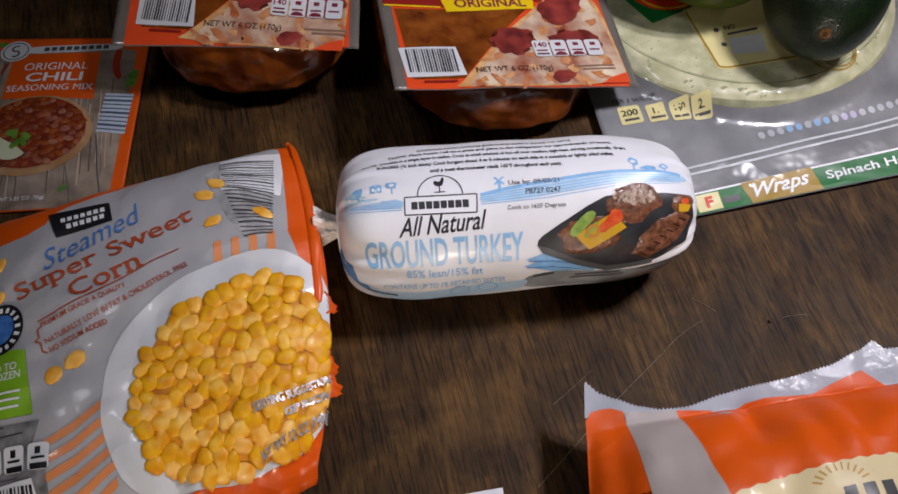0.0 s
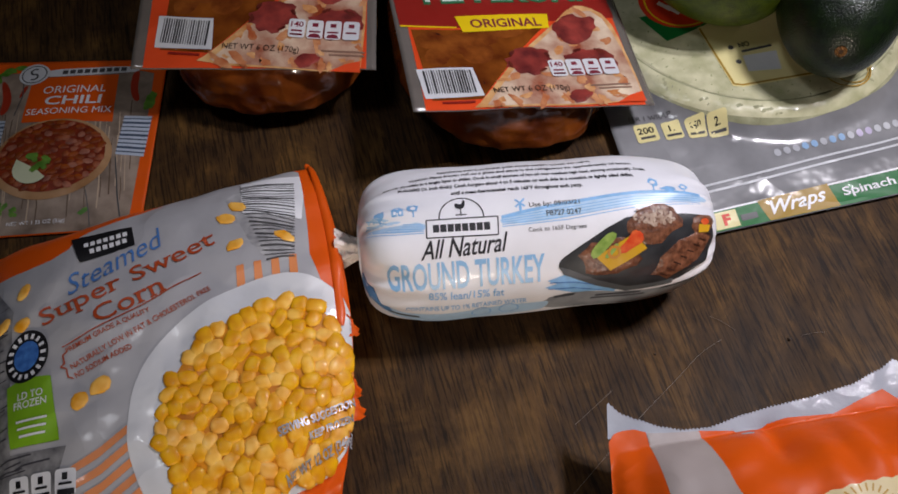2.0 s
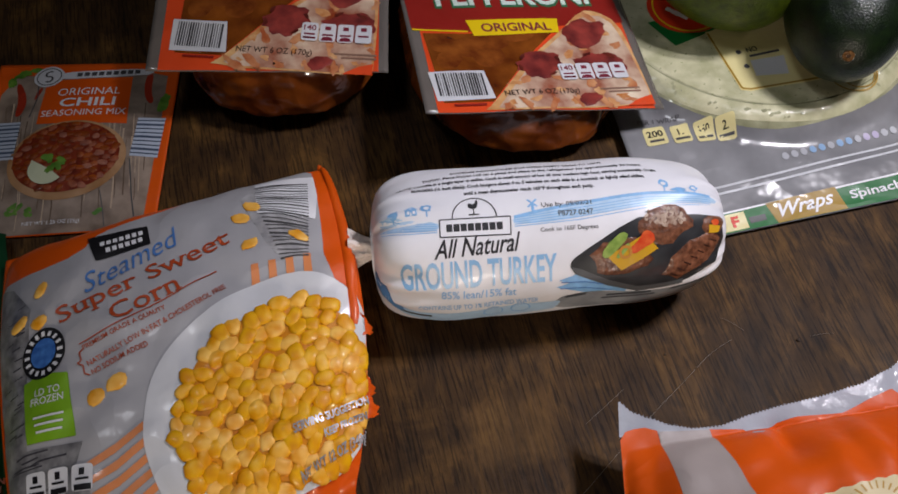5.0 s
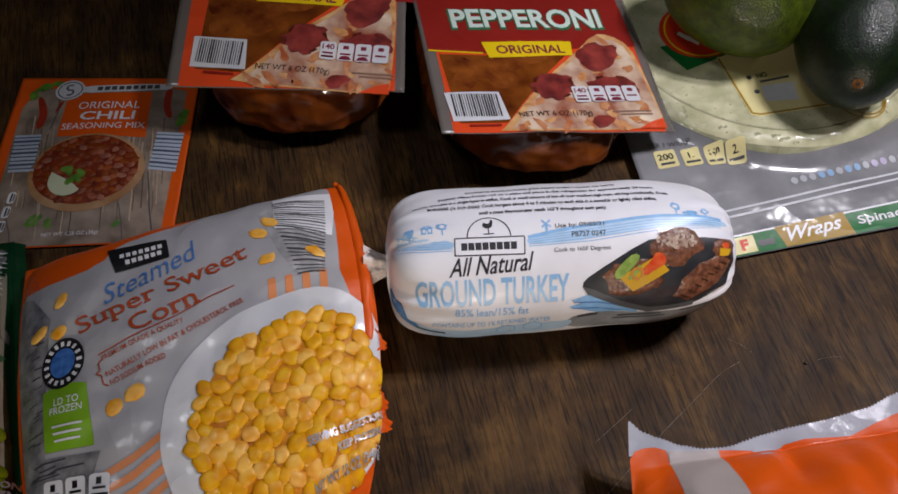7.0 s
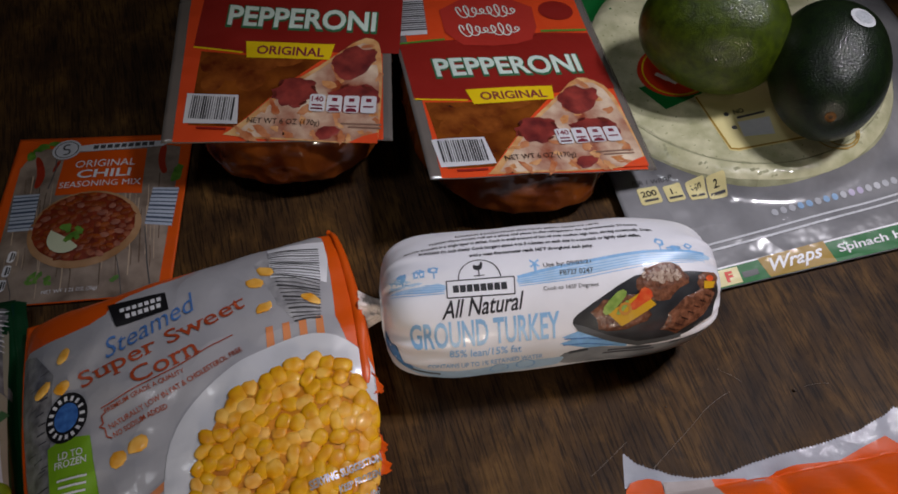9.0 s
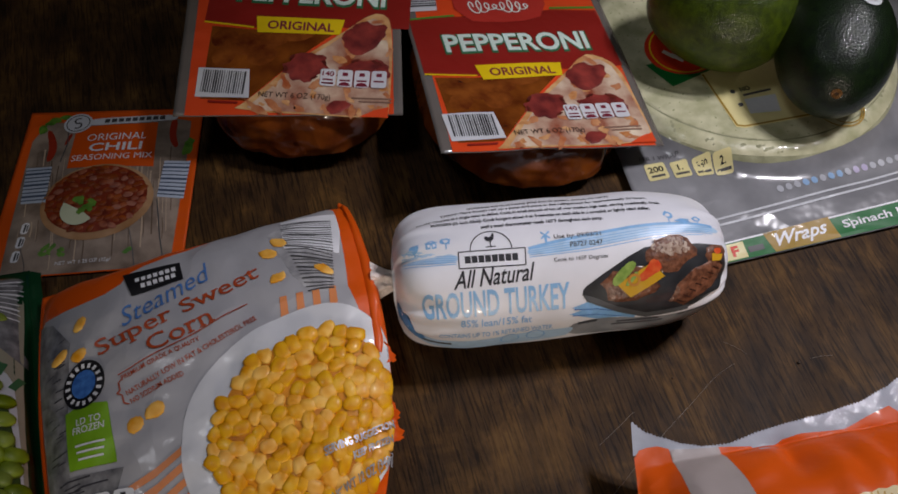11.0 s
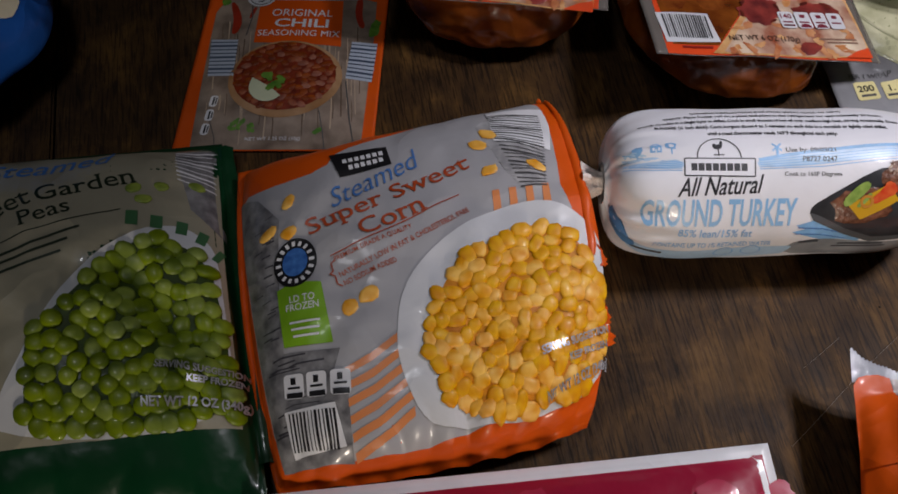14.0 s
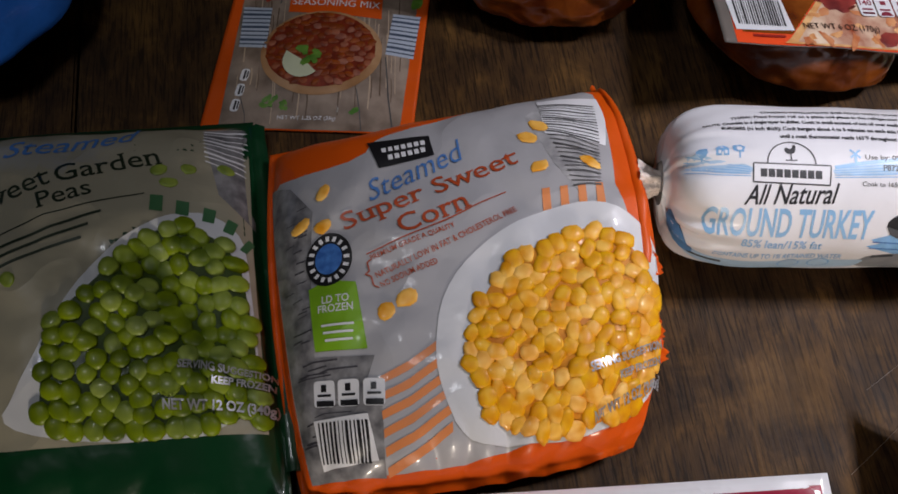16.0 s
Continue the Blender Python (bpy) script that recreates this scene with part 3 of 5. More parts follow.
# ---- printed artwork ----
class Face:
    """Artwork on one package face; all its numbers are millimetres on that face."""

    def __init__(self, sh, thing):
        self.sh, self.thing, self.cell = sh, thing, 3.0

    def poly(self, name, polys, layer, material, label="", cell=None, on=None, each=False):
        if each and len(polys) > 1:
            return [self.poly(name, [p], layer, material, label, cell, on) for p in polys]
        o = self.flat(name, polys, layer, material, label, cell)
        if on is not None:
            o.parent = on
        if len(polys) > 6:
            o["kind"] = "stuff"
        return o

    def flat(self, name, polys, layer, material, label, cell):
        return art(name, [[(x / 1000, y / 1000) for x, y in p] for p in polys], self.sh, layer, material, self.thing, label, (cell or self.cell) / 1000)

    def text(self, name, body, w, h, x, y, layer, material, rot=0.0, bold=0.0, shear=0.0, label="", on=None, serif=0.0):
        return text(name, body, w / 1000, h / 1000, x / 1000, y / 1000, self.sh, layer, material, on or self.thing, rot, bold, shear, 0.004, label, serif)

    def blobs(self, name, centres, layer, material, height=0.9, n=10, label="", seed=1, on=None, each=False, smooth=True, rough=0.16, square=2.0, lift=0.0):
        """Plump rounded bits in low relief: (x, y, rx, ry, turn)."""
        if each:
            return [self.blobs(name, [c], layer, material, height, n, label, seed + i, on, rough=rough, square=square) for i, c in enumerate(centres)]
        rng = random.Random(seed)
        bm = bmesh.new()
        for x, y, rx, ry, turn in centres:
            c, s = math.cos(turn), math.sin(turn)
            k = [rng.uniform(1 - rough, 1 + rough * 0.8) * (abs(math.cos(2 * math.pi * i / n)) ** square + abs(math.sin(2 * math.pi * i / n)) ** square) ** (-1 / square) for i in range(n)]
            up = 0.001 * lift * rng.random()
            rings = []
            for f, h in ((1.0, -0.15), (0.90, 0.45), (0.66, 0.80), (0.34, 0.97)):
                ring = []
                for i in range(n):
                    t = 2 * math.pi * i / n
                    dx, dy = rx * f * k[i] * math.cos(t), ry * f * k[i] * math.sin(t)
                    p = self.sh.P((x + c * dx - s * dy) / 1000, (y + s * dx + c * dy) / 1000, self.sh.step * layer + up + 0.001 * h * height)
                    ring.append(bm.verts.new(p))
                rings.append(ring)
            mid = bm.verts.new(self.sh.P(x / 1000, y / 1000, self.sh.step * layer + up + 0.001 * height))
            for i in range(n):
                j = (i + 1) % n
                for a, b in zip(rings, rings[1:]):
                    bm.faces.new((a[i], a[j], b[j], b[i]))
                bm.faces.new((rings[-1][i], rings[-1][j], mid))
        return part(name, bm, material, on or self.thing, label, smooth)


def rrect(x, y, w, h, rot=0.0, r=1.5):
    """A rectangle with rounded corners."""
    c, s = math.cos(radians(rot)), math.sin(radians(rot))
    out = []
    for k, (cx, cy) in enumerate(((1, 1), (-1, 1), (-1, -1), (1, -1))):
        for i in range(4):
            t = radians(90 * k + 30 * i)
            dx, dy = cx * (w / 2 - r) + r * math.cos(t), cy * (h / 2 - r) + r * math.sin(t)
            out.append((x + c * dx - s * dy, y + s * dx + c * dy))
    return out


def inside(p, poly):
    x, y = p
    hit = False
    for (x0, y0), (x1, y1) in zip(poly, poly[1:] + poly[:1]):
        if (y0 > y) != (y1 > y) and x < (x1 - x0) * (y - y0) / (y1 - y0) + x0:
            hit = not hit
    return hit


def scatter(poly, gap, seed, tries=9000):
    """Points in a polygon no closer than gap."""
    rng = random.Random(seed)
    xs, ys = [p[0] for p in poly], [p[1] for p in poly]
    out = []
    for _ in range(tries):
        p = (rng.uniform(min(xs), max(xs)), rng.uniform(min(ys), max(ys)))
        if inside(p, poly) and all((p[0] - q[0]) ** 2 + (p[1] - q[1]) ** 2 > gap * gap for q in out):
            out.append(p)
    return out


def rounded(poly, k=2):
    """Corner-cut smoothing of an outline."""
    for _ in range(k):
        out = []
        for (x0, y0), (x1, y1) in zip(poly, poly[1:] + poly[:1]):
            out += [(0.75 * x0 + 0.25 * x1, 0.75 * y0 + 0.25 * y1), (0.25 * x0 + 0.75 * x1, 0.25 * y0 + 0.75 * y1)]
        poly = out
    return poly


def arc(x, y, r, a0, a1, n=20):
    return [(x + r * math.cos(radians(a0 + (a1 - a0) * i / n)), y + r * math.sin(radians(a0 + (a1 - a0) * i / n))) for i in range(n + 1)]


SILVER = film("silver_grey_print", "aaa9ad", var=0.05, rough=0.4, coat=0.22)
GREYWOOD = film("grey_grain_print", "59585c", col2="9a999b", scale=160)
PLATE = film("white_plate_print", "d3d4d8", var=0.03)
CORN_Y = film("corn_kernel_print", "dc9009", col2="f6c364", scale=165, detail=1.5, island=0.10, bump=0.10, rough=0.5, coat=0.12)
CORN_BASE = film("corn_shadow_print", "c4740a", col2="dd9212", scale=150, rough=0.55, coat=0.05)
RUST = mat("rust_lettering", "a8431c", 0.4)
BLUE_INK = mat("blue_lettering", "4a78b8", 0.4)
LIME = film("lime_green_print", "7fb022")
PALE_ORANGE = film("pale_orange_print", "dd8a55")
GREY_INK = mat("grey_ink", "4b4a4c", 0.4)
PALE = mat("pale_print", "e4e4e8", 0.4)
SILVER_INK = mat("silver_ink", "a8a8ac", 0.3, metal=0.4, var=0.25, scale=300)
DARK_BLUE = mat("deep_blue_print", "2d5aa5", 0.35, col2="4f86d0", scale=300)

# ---- corn bag artwork ----
F = Face(Slumped(CORN_S), corn)
F.cell = 2.0
F.poly("panel", [rounded([(3, 150), (20, 147.5), (46, 150), (52, 161), (78, 166), (104, 173), (130, 178), (159, 178), (154, 150), (148, 112), (163, 98), (164.5, 50), (162, 34), (141, 25), (113, 23), (66, 14), (11, 11), (8, 66), (4, 125)], 1)], 1, SILVER, "silver-white printed panel")
F.poly("grain_band", [[(3, 149), (13, 143), (23, 127), (21, 105), (20, 60), (44, 58), (40, 48), (46, 46), (44, 12), (11.5, 9.6), (8.4, 66), (4, 128)]], 2, GREYWOOD, "grey wood-grain printed band")
rng = random.Random(23)
lines = []
for i in range(46):
    x, y = rng.uniform(9, 22), rng.uniform(14, 140)
    lines += stroke([(x, y), (x + 4, y + 0.8 + rng.uniform(-0.5, 0.5)), (x + rng.uniform(7, 16), y + 1.0)], rng.uniform(0.3, 0.8))
tagged(F.poly("grain_line", [p for p in lines if max(q[0] for q in p) < (21 if min(q[1] for q in p) > 58 else 40)], 2.5, film("dark_grain_print", "434147"), "dark wood grain lines"), kind="stuff")
F.poly("grain_corner", [[(120, 159), (131, 166), (154, 163), (146, 138), (141, 120), (133, 119), (126, 132)]], 2, film("pale_grain_print", "8f8e91", col2="bbbabc", scale=140))
stripes = []
for i in range(6):
    y = 12 + i * 6.8
    stripes.append([(45, y), (57, y + 5), (73, y + 15), (73, y + 18.6), (57, y + 8.6), (45, y + 3.2)])
for x in (117, 124.5, 132, 139.5):
    stripes.append([(x, 112), (x + 3.6, 112.5), (x + 4.4, 122), (x + 1.2, 122)])
F.poly("orange_stripe", stripes, 3, PALE_ORANGE, each=True)
plate = rounded([(67.4, 57), (72, 82), (89, 101), (116, 113), (141, 115), (158, 104), (164, 84), (164.5, 46), (156, 28), (128, 23), (100, 21), (77, 23.5), (69.5, 42)], 2)
F.poly("plate", [plate], 4, PLATE, "white plate printed on the bag")
heap = [(81, 53), (83, 65), (88, 78), (101, 92), (115, 98), (137, 104), (149, 97), (160.5, 76), (161.5, 48), (156, 31), (128, 26), (106, 25), (88, 33)]
F.poly("heap_backing", [rounded(heap, 1)], 7, CORN_BASE)
rng = random.Random(4)
kernels = [(x, y, rng.uniform(3.5, 4.9), rng.uniform(3.0, 3.9), rng.uniform(0, 3.1)) for x, y in scatter(heap, 5.0, 3)]
tagged(F.blobs("corn_kernel", kernels, 7, CORN_Y, 1.05, 12, rough=0.12, square=2.8, lift=0.75, label="heap of yellow corn kernels"), kind="stuff")
F.blobs("loose_kernel", [(28, 135, 4.6, 2.8, 0.9), (17.5, 121, 4.5, 3, 0.6), (27, 118.5, 4.4, 3, 0.4), (49.8, 76.5, 4.6, 3.6, 0.9), (58.5, 81, 4.8, 3.6, 0.7), (118, 148, 4.4, 3.2, -0.5), (124.5, 153, 5, 3, -0.6), (119.5, 132.5, 4.4, 2.8, 0.2), (141, 131.5, 5, 2.6, -0.7)], 4, CORN_Y, 0.5, each=True)
q = F.poly("brand_plaque", [[(48.5, 158), (76.2, 157), (77, 146), (52.5, 143)]], 5, BLACK, "black brand plaque")
F.poly("brand_mark", [rect(55.5 + 2.9 * i, 151.9 + 0.25 * i, 2.0, 2.4, 5) for i in range(7)] + [rect(58.0 + 2.9 * i, 147.8 + 0.35 * i, 2.0, 2.6, 6) for i in range(6)], 6, PALE, on=q)
F.text("lettering", "Steamed", 47, 10.5, 68, 139.4, 5, BLUE_INK, 20, -0.004, 0.45)
F.text("lettering", "Super Sweet", 79, 10.8, 73.5, 128.0, 5, RUST, 15.5, 0.004, serif=0.55)
F.text("lettering", "Corn", 31, 9.0, 72.5, 117.5, 5, RUST, 17, 0.004, serif=0.55)
F.poly("rule", stroke([(44, 102.3), (74, 112), (103.4, 123)], 0.55), 5, RUST)
F.text("lettering", "PREMIUM GRADE A QUALITY", 36.5, 2.7, 63, 105.4, 5, RUST, 16.5, 0.01)
F.text("lettering", "NATURALLY LOW IN FAT & CHOLESTEROL FREE", 63, 2.7, 76.5, 103.4, 5, RUST, 20.5, 0.01)
F.text("lettering", "NO SODIUM ADDED", 24.5, 2.7, 60.2, 92.0, 5, RUST, 19, 0.01)
F.poly("brace", stroke([(46, 100), (44, 98.5), (44.6, 94.5), (43, 93.2), (45.2, 92), (45.8, 88), (48, 86.8)], 0.6), 5, RUST)
q = F.poly("seal_disc", [oval(28.7, 102.8, 9.6, 12.4, -6)], 5, BLACK, "round black seal with blue centre")
F.poly("seal_centre", [oval(28.7, 103, 5.6, 7.2, -6)], 6, DARK_BLUE, on=q)
F.poly("seal_mark", [rect(28.7 + 7.4 * math.cos(t), 102.8 + 9.7 * math.sin(t), 1.5, 2.3, math.degrees(t) - 90) for t in [i * 0.393 for i in range(16)]], 6, PALE, on=q)
q = F.poly("green_tag", [[(19.7, 90.6), (27, 93), (38.9, 90.4), (41.5, 61), (20.6, 62.4)]], 4, LIME, "bright green printed tag")
F.text("tag_lettering", "LD TO\nFROZEN", 14, 7.5, 30.2, 82, 5, PALE, -2, 0.012, on=q)
F.poly("tag_lines", [rect(30.5, 72.5 - 3.2 * i, 13 - i, 1.0, -2) for i in range(3)], 5, PALE, on=q)
for i, x in enumerate((22.6, 32.4, 42.6)):
    F.poly("nutrition_box", [rrect(x, 44.6 - i * 0.6, 8.6, 11, -4)], 4, PALE, "small white nutrition box")
    F.poly("nutrition_frame", [rect(x, 40.6 - i * 0.6, 7.0, 2.4, -4), rect(x, 47 - i * 0.6, 2.2, 3.0, -4), rect(x, 44 - i * 0.6, 5.4, 1.0, -4)], 5, BLACK)
F.poly("barcode_field", [[(17, 34), (39.3, 35.2), (41.8, 17.8), (18, 14.5)]], 4, PALE)
F.poly("barcode", bars(28.6, 25, 21, 16, 13, -1, seed=3), 5, BLACK)
F.poly("label_field", [[(129, 168.5), (157, 166.5), (154.5, 152), (150, 139), (126, 148)]], 4, PALE, "white barcode label")
lab = []
for i in range(13):
    t = i / 12
    lab += stroke([(128.4 - 1.6 * t, 164.5 - 15 * t), (140 - 2 * t, 163 - 18 * t + 0.8 * math.sin(i)), (152.6 - 5 * t, 160.5 - 20 * t)], 0.45 + 0.35 * (i % 3 == 0))
for i in range(1, 13):
    t = i / 12
    lab += stroke([(126.8 + 4.5 * t, 149.5 - 28 * t), (136 + 2 * t, 146 - 25 * t + 0.6 * math.sin(i * 1.7)), (147.2 - 4.2 * t, 140 - 19 * t)], 0.35 + 0.4 * (i % 3 == 0))
F.poly("label_striping", lab, 5, GREY_INK)
F.text("lettering", "SERVING SUGGESTION", 32, 3.3, 145, 50.5, 22, SILVER_INK, 15, 0.03)
F.text("lettering", "KEEP FROZEN", 19, 3.3, 151, 46.0, 22, SILVER_INK, 15, 0.03)
F.text("lettering", "NET WT 12 OZ (340g)", 31, 5.2, 147, 34.8, 22, SILVER_INK, 19, 0.03)
# torn, folded flaps of film along the side seam
for k, (b0, b1, out) in enumerate(((0.070, 0.082, 0.005), (0.032, 0.046, 0.007), (0.042, 0.054, 0.005))):
    bm = bmesh.new()
    vs = []
    for i in range(9):
        t = i / 8
        p = CORN_S.P(0.1635, b0 + (b1 - b0) * t)
        q = p + Vector((out * math.sin(math.pi * t) ** 0.7 * (0.75 + 0.25 * (i % 2)), -0.002 * t, -0.006 * math.sin(math.pi * t) + 0.002 * (i % 2)))
        vs.append((bm.verts.new(p), bm.verts.new((p + q) / 2 + Vector((0, 0, 0.0015))), bm.verts.new(q)))
    for a, b in zip(vs, vs[1:]):
        bm.faces.new((a[0], a[1], b[1], b[0]))
        bm.faces.new((a[1], a[2], b[2], b[1]))
    part("film_flap", bm, ORANGE, corn, "creased orange film flap")
# raised seam fin along the side
bm = bmesh.new()
rows = []
for i in range(41):
    t = i / 40
    p = CORN_S.P(0.158 + 0.004 * t, 0.075 + 0.105 * t)
    w = 0.0008 * math.sin(math.pi * min(1, t * 1.2 + 0.1)) ** 0.5 + 0.0008
    n1 = 0.0012 * noise.noise((t * 9, 1, 0))
    rows.append((bm.verts.new(p), bm.verts.new(p + Vector((w + n1, 0.001, 0.0016))), bm.verts.new(p + Vector((2.6 * w + n1, 0.002, -0.0006)))))
for a, b in zip(rows, rows[1:]):
    bm.faces.new((a[0], a[1], b[1], b[0]))
    bm.faces.new((a[1], a[2], b[2], b[1]))
part("side_seam", bm, ORANGE, corn, "orange side seam fin")

# ---- pea bag artwork ----
F = Face(PEA_S, peas)
PEA_CREAM = film("cream_panel_print", "a29c88", rough=0.32, coat=0.5)
PEA_G = film("pea_print", "55690f", col2="8fa035", scale=110, detail=1.5, island=0.20, bump=0.1, rough=0.45, coat=0.12)
PEA_BASE = film("pea_shadow_print", "28380a", col2="3d5212", scale=120, rough=0.55, coat=0.05)
DK_GREEN_INK = mat("dark_green_lettering", "1f2c1c", 0.4)
F.poly("panel", [[(4, 172), (40, 176), (118, 176), (162, 180), (160, 112), (159, 34), (120, 32), (63, 32), (4, 36)]], 1, PEA_CREAM, "cream printed panel")
F.poly("grain_corner", [[(143, 177), (163, 180), (161.5, 125), (149, 138)]], 2, GREYWOOD)
lab = []
for i in range(9):
    t = i / 8
    lab += stroke([(143.5 + t, 175.5 - 20 * t), (153, 175 - 22 * t + 0.6 * math.sin(i * 2)), (162, 177.5 - 26 * t)], 0.6 + 0.5 * (i % 3 == 0))
F.poly("label_striping", lab, 3, PALE)
F.poly("plate", [rounded([(58, 40), (69, 54), (90, 94), (115, 119), (139, 130), (156, 122), (158, 105), (158, 34), (100, 31)], 2)], 3, PLATE, "white plate printed on the bag")
heap = [(78, 52), (79, 77), (102, 98), (117, 116), (134, 121), (154, 112), (157, 78), (157, 38), (119, 35.5), (86, 37), (74, 42)]
F.poly("heap_backing", [rounded(heap, 1)], 6, PEA_BASE)
rng = random.Random(9)
tagged(F.blobs("pea", [(x, y, rng.uniform(4.0, 4.9), rng.uniform(3.8, 4.6), rng.uniform(0, 3)) for x, y in scatter(heap, 5.7, 6)], 7, PEA_G, 1.5, 12, lift=0.8, rough=0.05, label="heap of round green peas"), kind="stuff")
F.blobs("loose_pea", [(125.5, 149, 3.9, 3.4, 0), (129.5, 142, 3.6, 3.0, 0), (137.5, 150, 3.6, 2.8, 0), (152.5, 152.5, 3.8, 2.6, -0.3), (66, 98, 3.2, 3.2, 0)], 4, PEA_G, 0.6, each=True)
F.poly("check", [rect(124.5, 131, 5, 8, -4), rect(134.4, 129.4, 5, 7, -6), rect(144.6, 126.7, 4.6, 7, -10), rect(152.4, 122.5, 4, 7, -20), rect(158, 115, 2.6, 7, -30)], 4, mat("check_green", "3d6b45", 0.4), each=True)
F.text("lettering", "Steamed", 58, 10, 88, 168, 3, BLUE_INK, 8, 0.006, 0.35)
F.text("lettering", "Sweet", 36, 10, 64, 141, 3, DK_GREEN_INK, 22, 0.004, serif=0.5)
F.text("lettering", "Garden", 44, 10, 104.5, 152.5, 3, DK_GREEN_INK, 13, 0.004, serif=0.5)
F.text("lettering", "Peas", 23, 8.6, 87, 137, 3, DK_GREEN_INK, 15, 0.004, serif=0.5)
F.poly("fine_print", stroke([(58, 117), (80, 127), (120, 136)], 0.6) + stroke([(62, 112), (82, 121), (103, 127)], 1.3) + stroke([(62, 107.5), (80, 116), (98, 121)], 1.3) + stroke([(63, 103.5), (80, 111), (95, 115)], 1.3), 3, DK_GREEN_INK)
F.text("lettering", "SERVING SUGGESTION", 33, 3.1, 145.5, 57.5, 31, SILVER_INK, -6, 0.03)
F.text("lettering", "KEEP FROZEN", 21, 3.1, 150.5, 52.6, 31, SILVER_INK, -6, 0.03)
F.text("lettering", "NET WT 12 OZ (340g)", 39, 5.2, 142, 43.0, 31, SILVER_INK, -4, 0.03)
bm = bmesh.new()
rows = []
for i in range(41):
    t = i / 40
    p = PEA_S.P(0.1625, 0.02 + 0.162 * t)
    rows.append((bm.verts.new(p), bm.verts.new(p + Vector((0.004, 0.001, 0.003 + 0.001 * noise.noise((t * 9, 4, 0))))), bm.verts.new(p + Vector((0.0075 + 0.0015 * noise.noise((t * 12, 2, 0)), 0.002, 0.0)))))
for a, b in zip(rows, rows[1:]):
    bm.faces.new((a[0], a[1], b[1], b[0]))
    bm.faces.new((a[1], a[2], b[2], b[1]))
part("side_seam", bm, GREEN, peas, "dark green side seam fin")

# ---- chili packet artwork ----
F = Face(CHILI_S, chili)
BARN = film("weathered_wood_print", "66564a", col2="a49282", scale=70, bump=0.05, coat=0.08, rough=0.5)
CHILI_RED = film("chili_print", "5c1a0a", col2="8f3518", scale=180, bump=0.1)
BEAN = film("bean_print", "6e2a12", col2="a2562e", scale=200, island=0.25, bump=0.1, rough=0.5, coat=0.05)
LEAF = film("herb_print", "3f6e1e", col2="6f9a3a", scale=200)
F.poly("photo_panel", [[(8.6, 0.8), (95.4, 0.8), (96.2, 73), (95.6, 104), (88, 106), (12, 105.5), (5.4, 92), (5.8, 72)]], 1, BARN, "weathered wood printed panel", cell=1.5)
rng = random.Random(41)
for tone, k in ((film("dark_streak_print", "5e4b3b", rough=0.45, coat=0.1), 0), (film("pale_streak_print", "bda78f", rough=0.45, coat=0.1), 1)):
    streaks = []
    for i in range(34):
        x, y, d = rng.uniform(11, 92), rng.uniform(2, 60), rng.uniform(8, 34)
        streaks += stroke([(x, y), (x - d * 0.04 + rng.uniform(-0.6, 0.6), y + d * 0.5), (x - d * 0.10, y + d)], rng.uniform(0.25, 0.7))
    tagged(F.poly("wood_streak", streaks, 1.4 + 0.3 * k, tone, cell=2.0), kind="stuff")
F.poly("wood_joint", stroke([(92, 2), (88, 20), (84, 44)], 0.7) + stroke([(77, 1), (75, 12), (72, 24)], 0.5) + stroke([(24, 105), (27, 88), (26, 74)], 0.6) + stroke([(16, 18), (20, 8), (21, 2)], 0.4), 2, GREY_INK)
F.poly("pepper", [rounded([(12, 100), (16, 99), (22, 86), (21, 76), (17, 75), (17, 86)], 2), rounded([(84, 106), (88, 106), (88, 92), (91, 84), (88, 82), (84, 92)], 2), rounded([(26, 95), (29, 96), (27, 88), (25, 86)], 2)], 2, film("red_pepper_print", "a0301a"), "red chili pepper", each=True)
F.poly("herb", [oval(15, 107, 5, 2.4, 25, wob=0.5), oval(10, 101, 2.4, 4, 10, wob=0.5, seed=3), oval(22, 109.5, 4.5, 1.8, 5, wob=0.5, seed=5), oval(96, 84, 2.6, 8, -8, wob=0.4, seed=8)] +
       [oval(33 + 5 * math.cos(i * 2.2), 15 + 2.6 * math.sin(i * 1.7), 2.2, 1.3, i * 50, 14, 0.7, i) for i in range(8)] + [oval(72, 12, 3, 1.4, 20, 14, 0.7, 4)], 2, LEAF)
F.poly("title_box", [[(29.6, 101), (76.5, 103), (79, 67.5), (31.2, 68.3)]], 2, ORANGE, "orange title box")
F.poly("brand_ribbon", [rounded([(30, 101), (84, 104.2), (88.5, 107), (84, 110), (30, 107.4)], 1)], 3, PLATE, "pale brand ribbon")
F.poly("brand_disc", [oval(29.7, 104, 8.3, 8.0)], 4, PLATE)
F.poly("brand_ring", stroke(arc(29.7, 104, 6.6, 0, 360, 30), 0.6) + stroke(arc(29.7, 106, 2.2, 60, 270, 10), 1.1) + stroke(arc(29.7, 102, 2.2, -120, 90, 10), 1.1), 5, GREY_INK)
F.poly("brand_mark", [rect(46.5 + 4.0 * i, 105.2 + 0.22 * i, 2.9, 3.2, 3) for i in range(9)], 5, GREY_INK)
F.text("lettering", "ORIGINAL", 34, 5.6, 54.8, 91.6, 4, PALE, 1)
F.text("lettering", "CHILI", 30, 6.6, 55.5, 83.4, 4, PALE, 1, 0.02)
F.text("lettering", "SEASONING MIX", 45, 4.4, 54.8, 75.6, 4, PALE, 1)
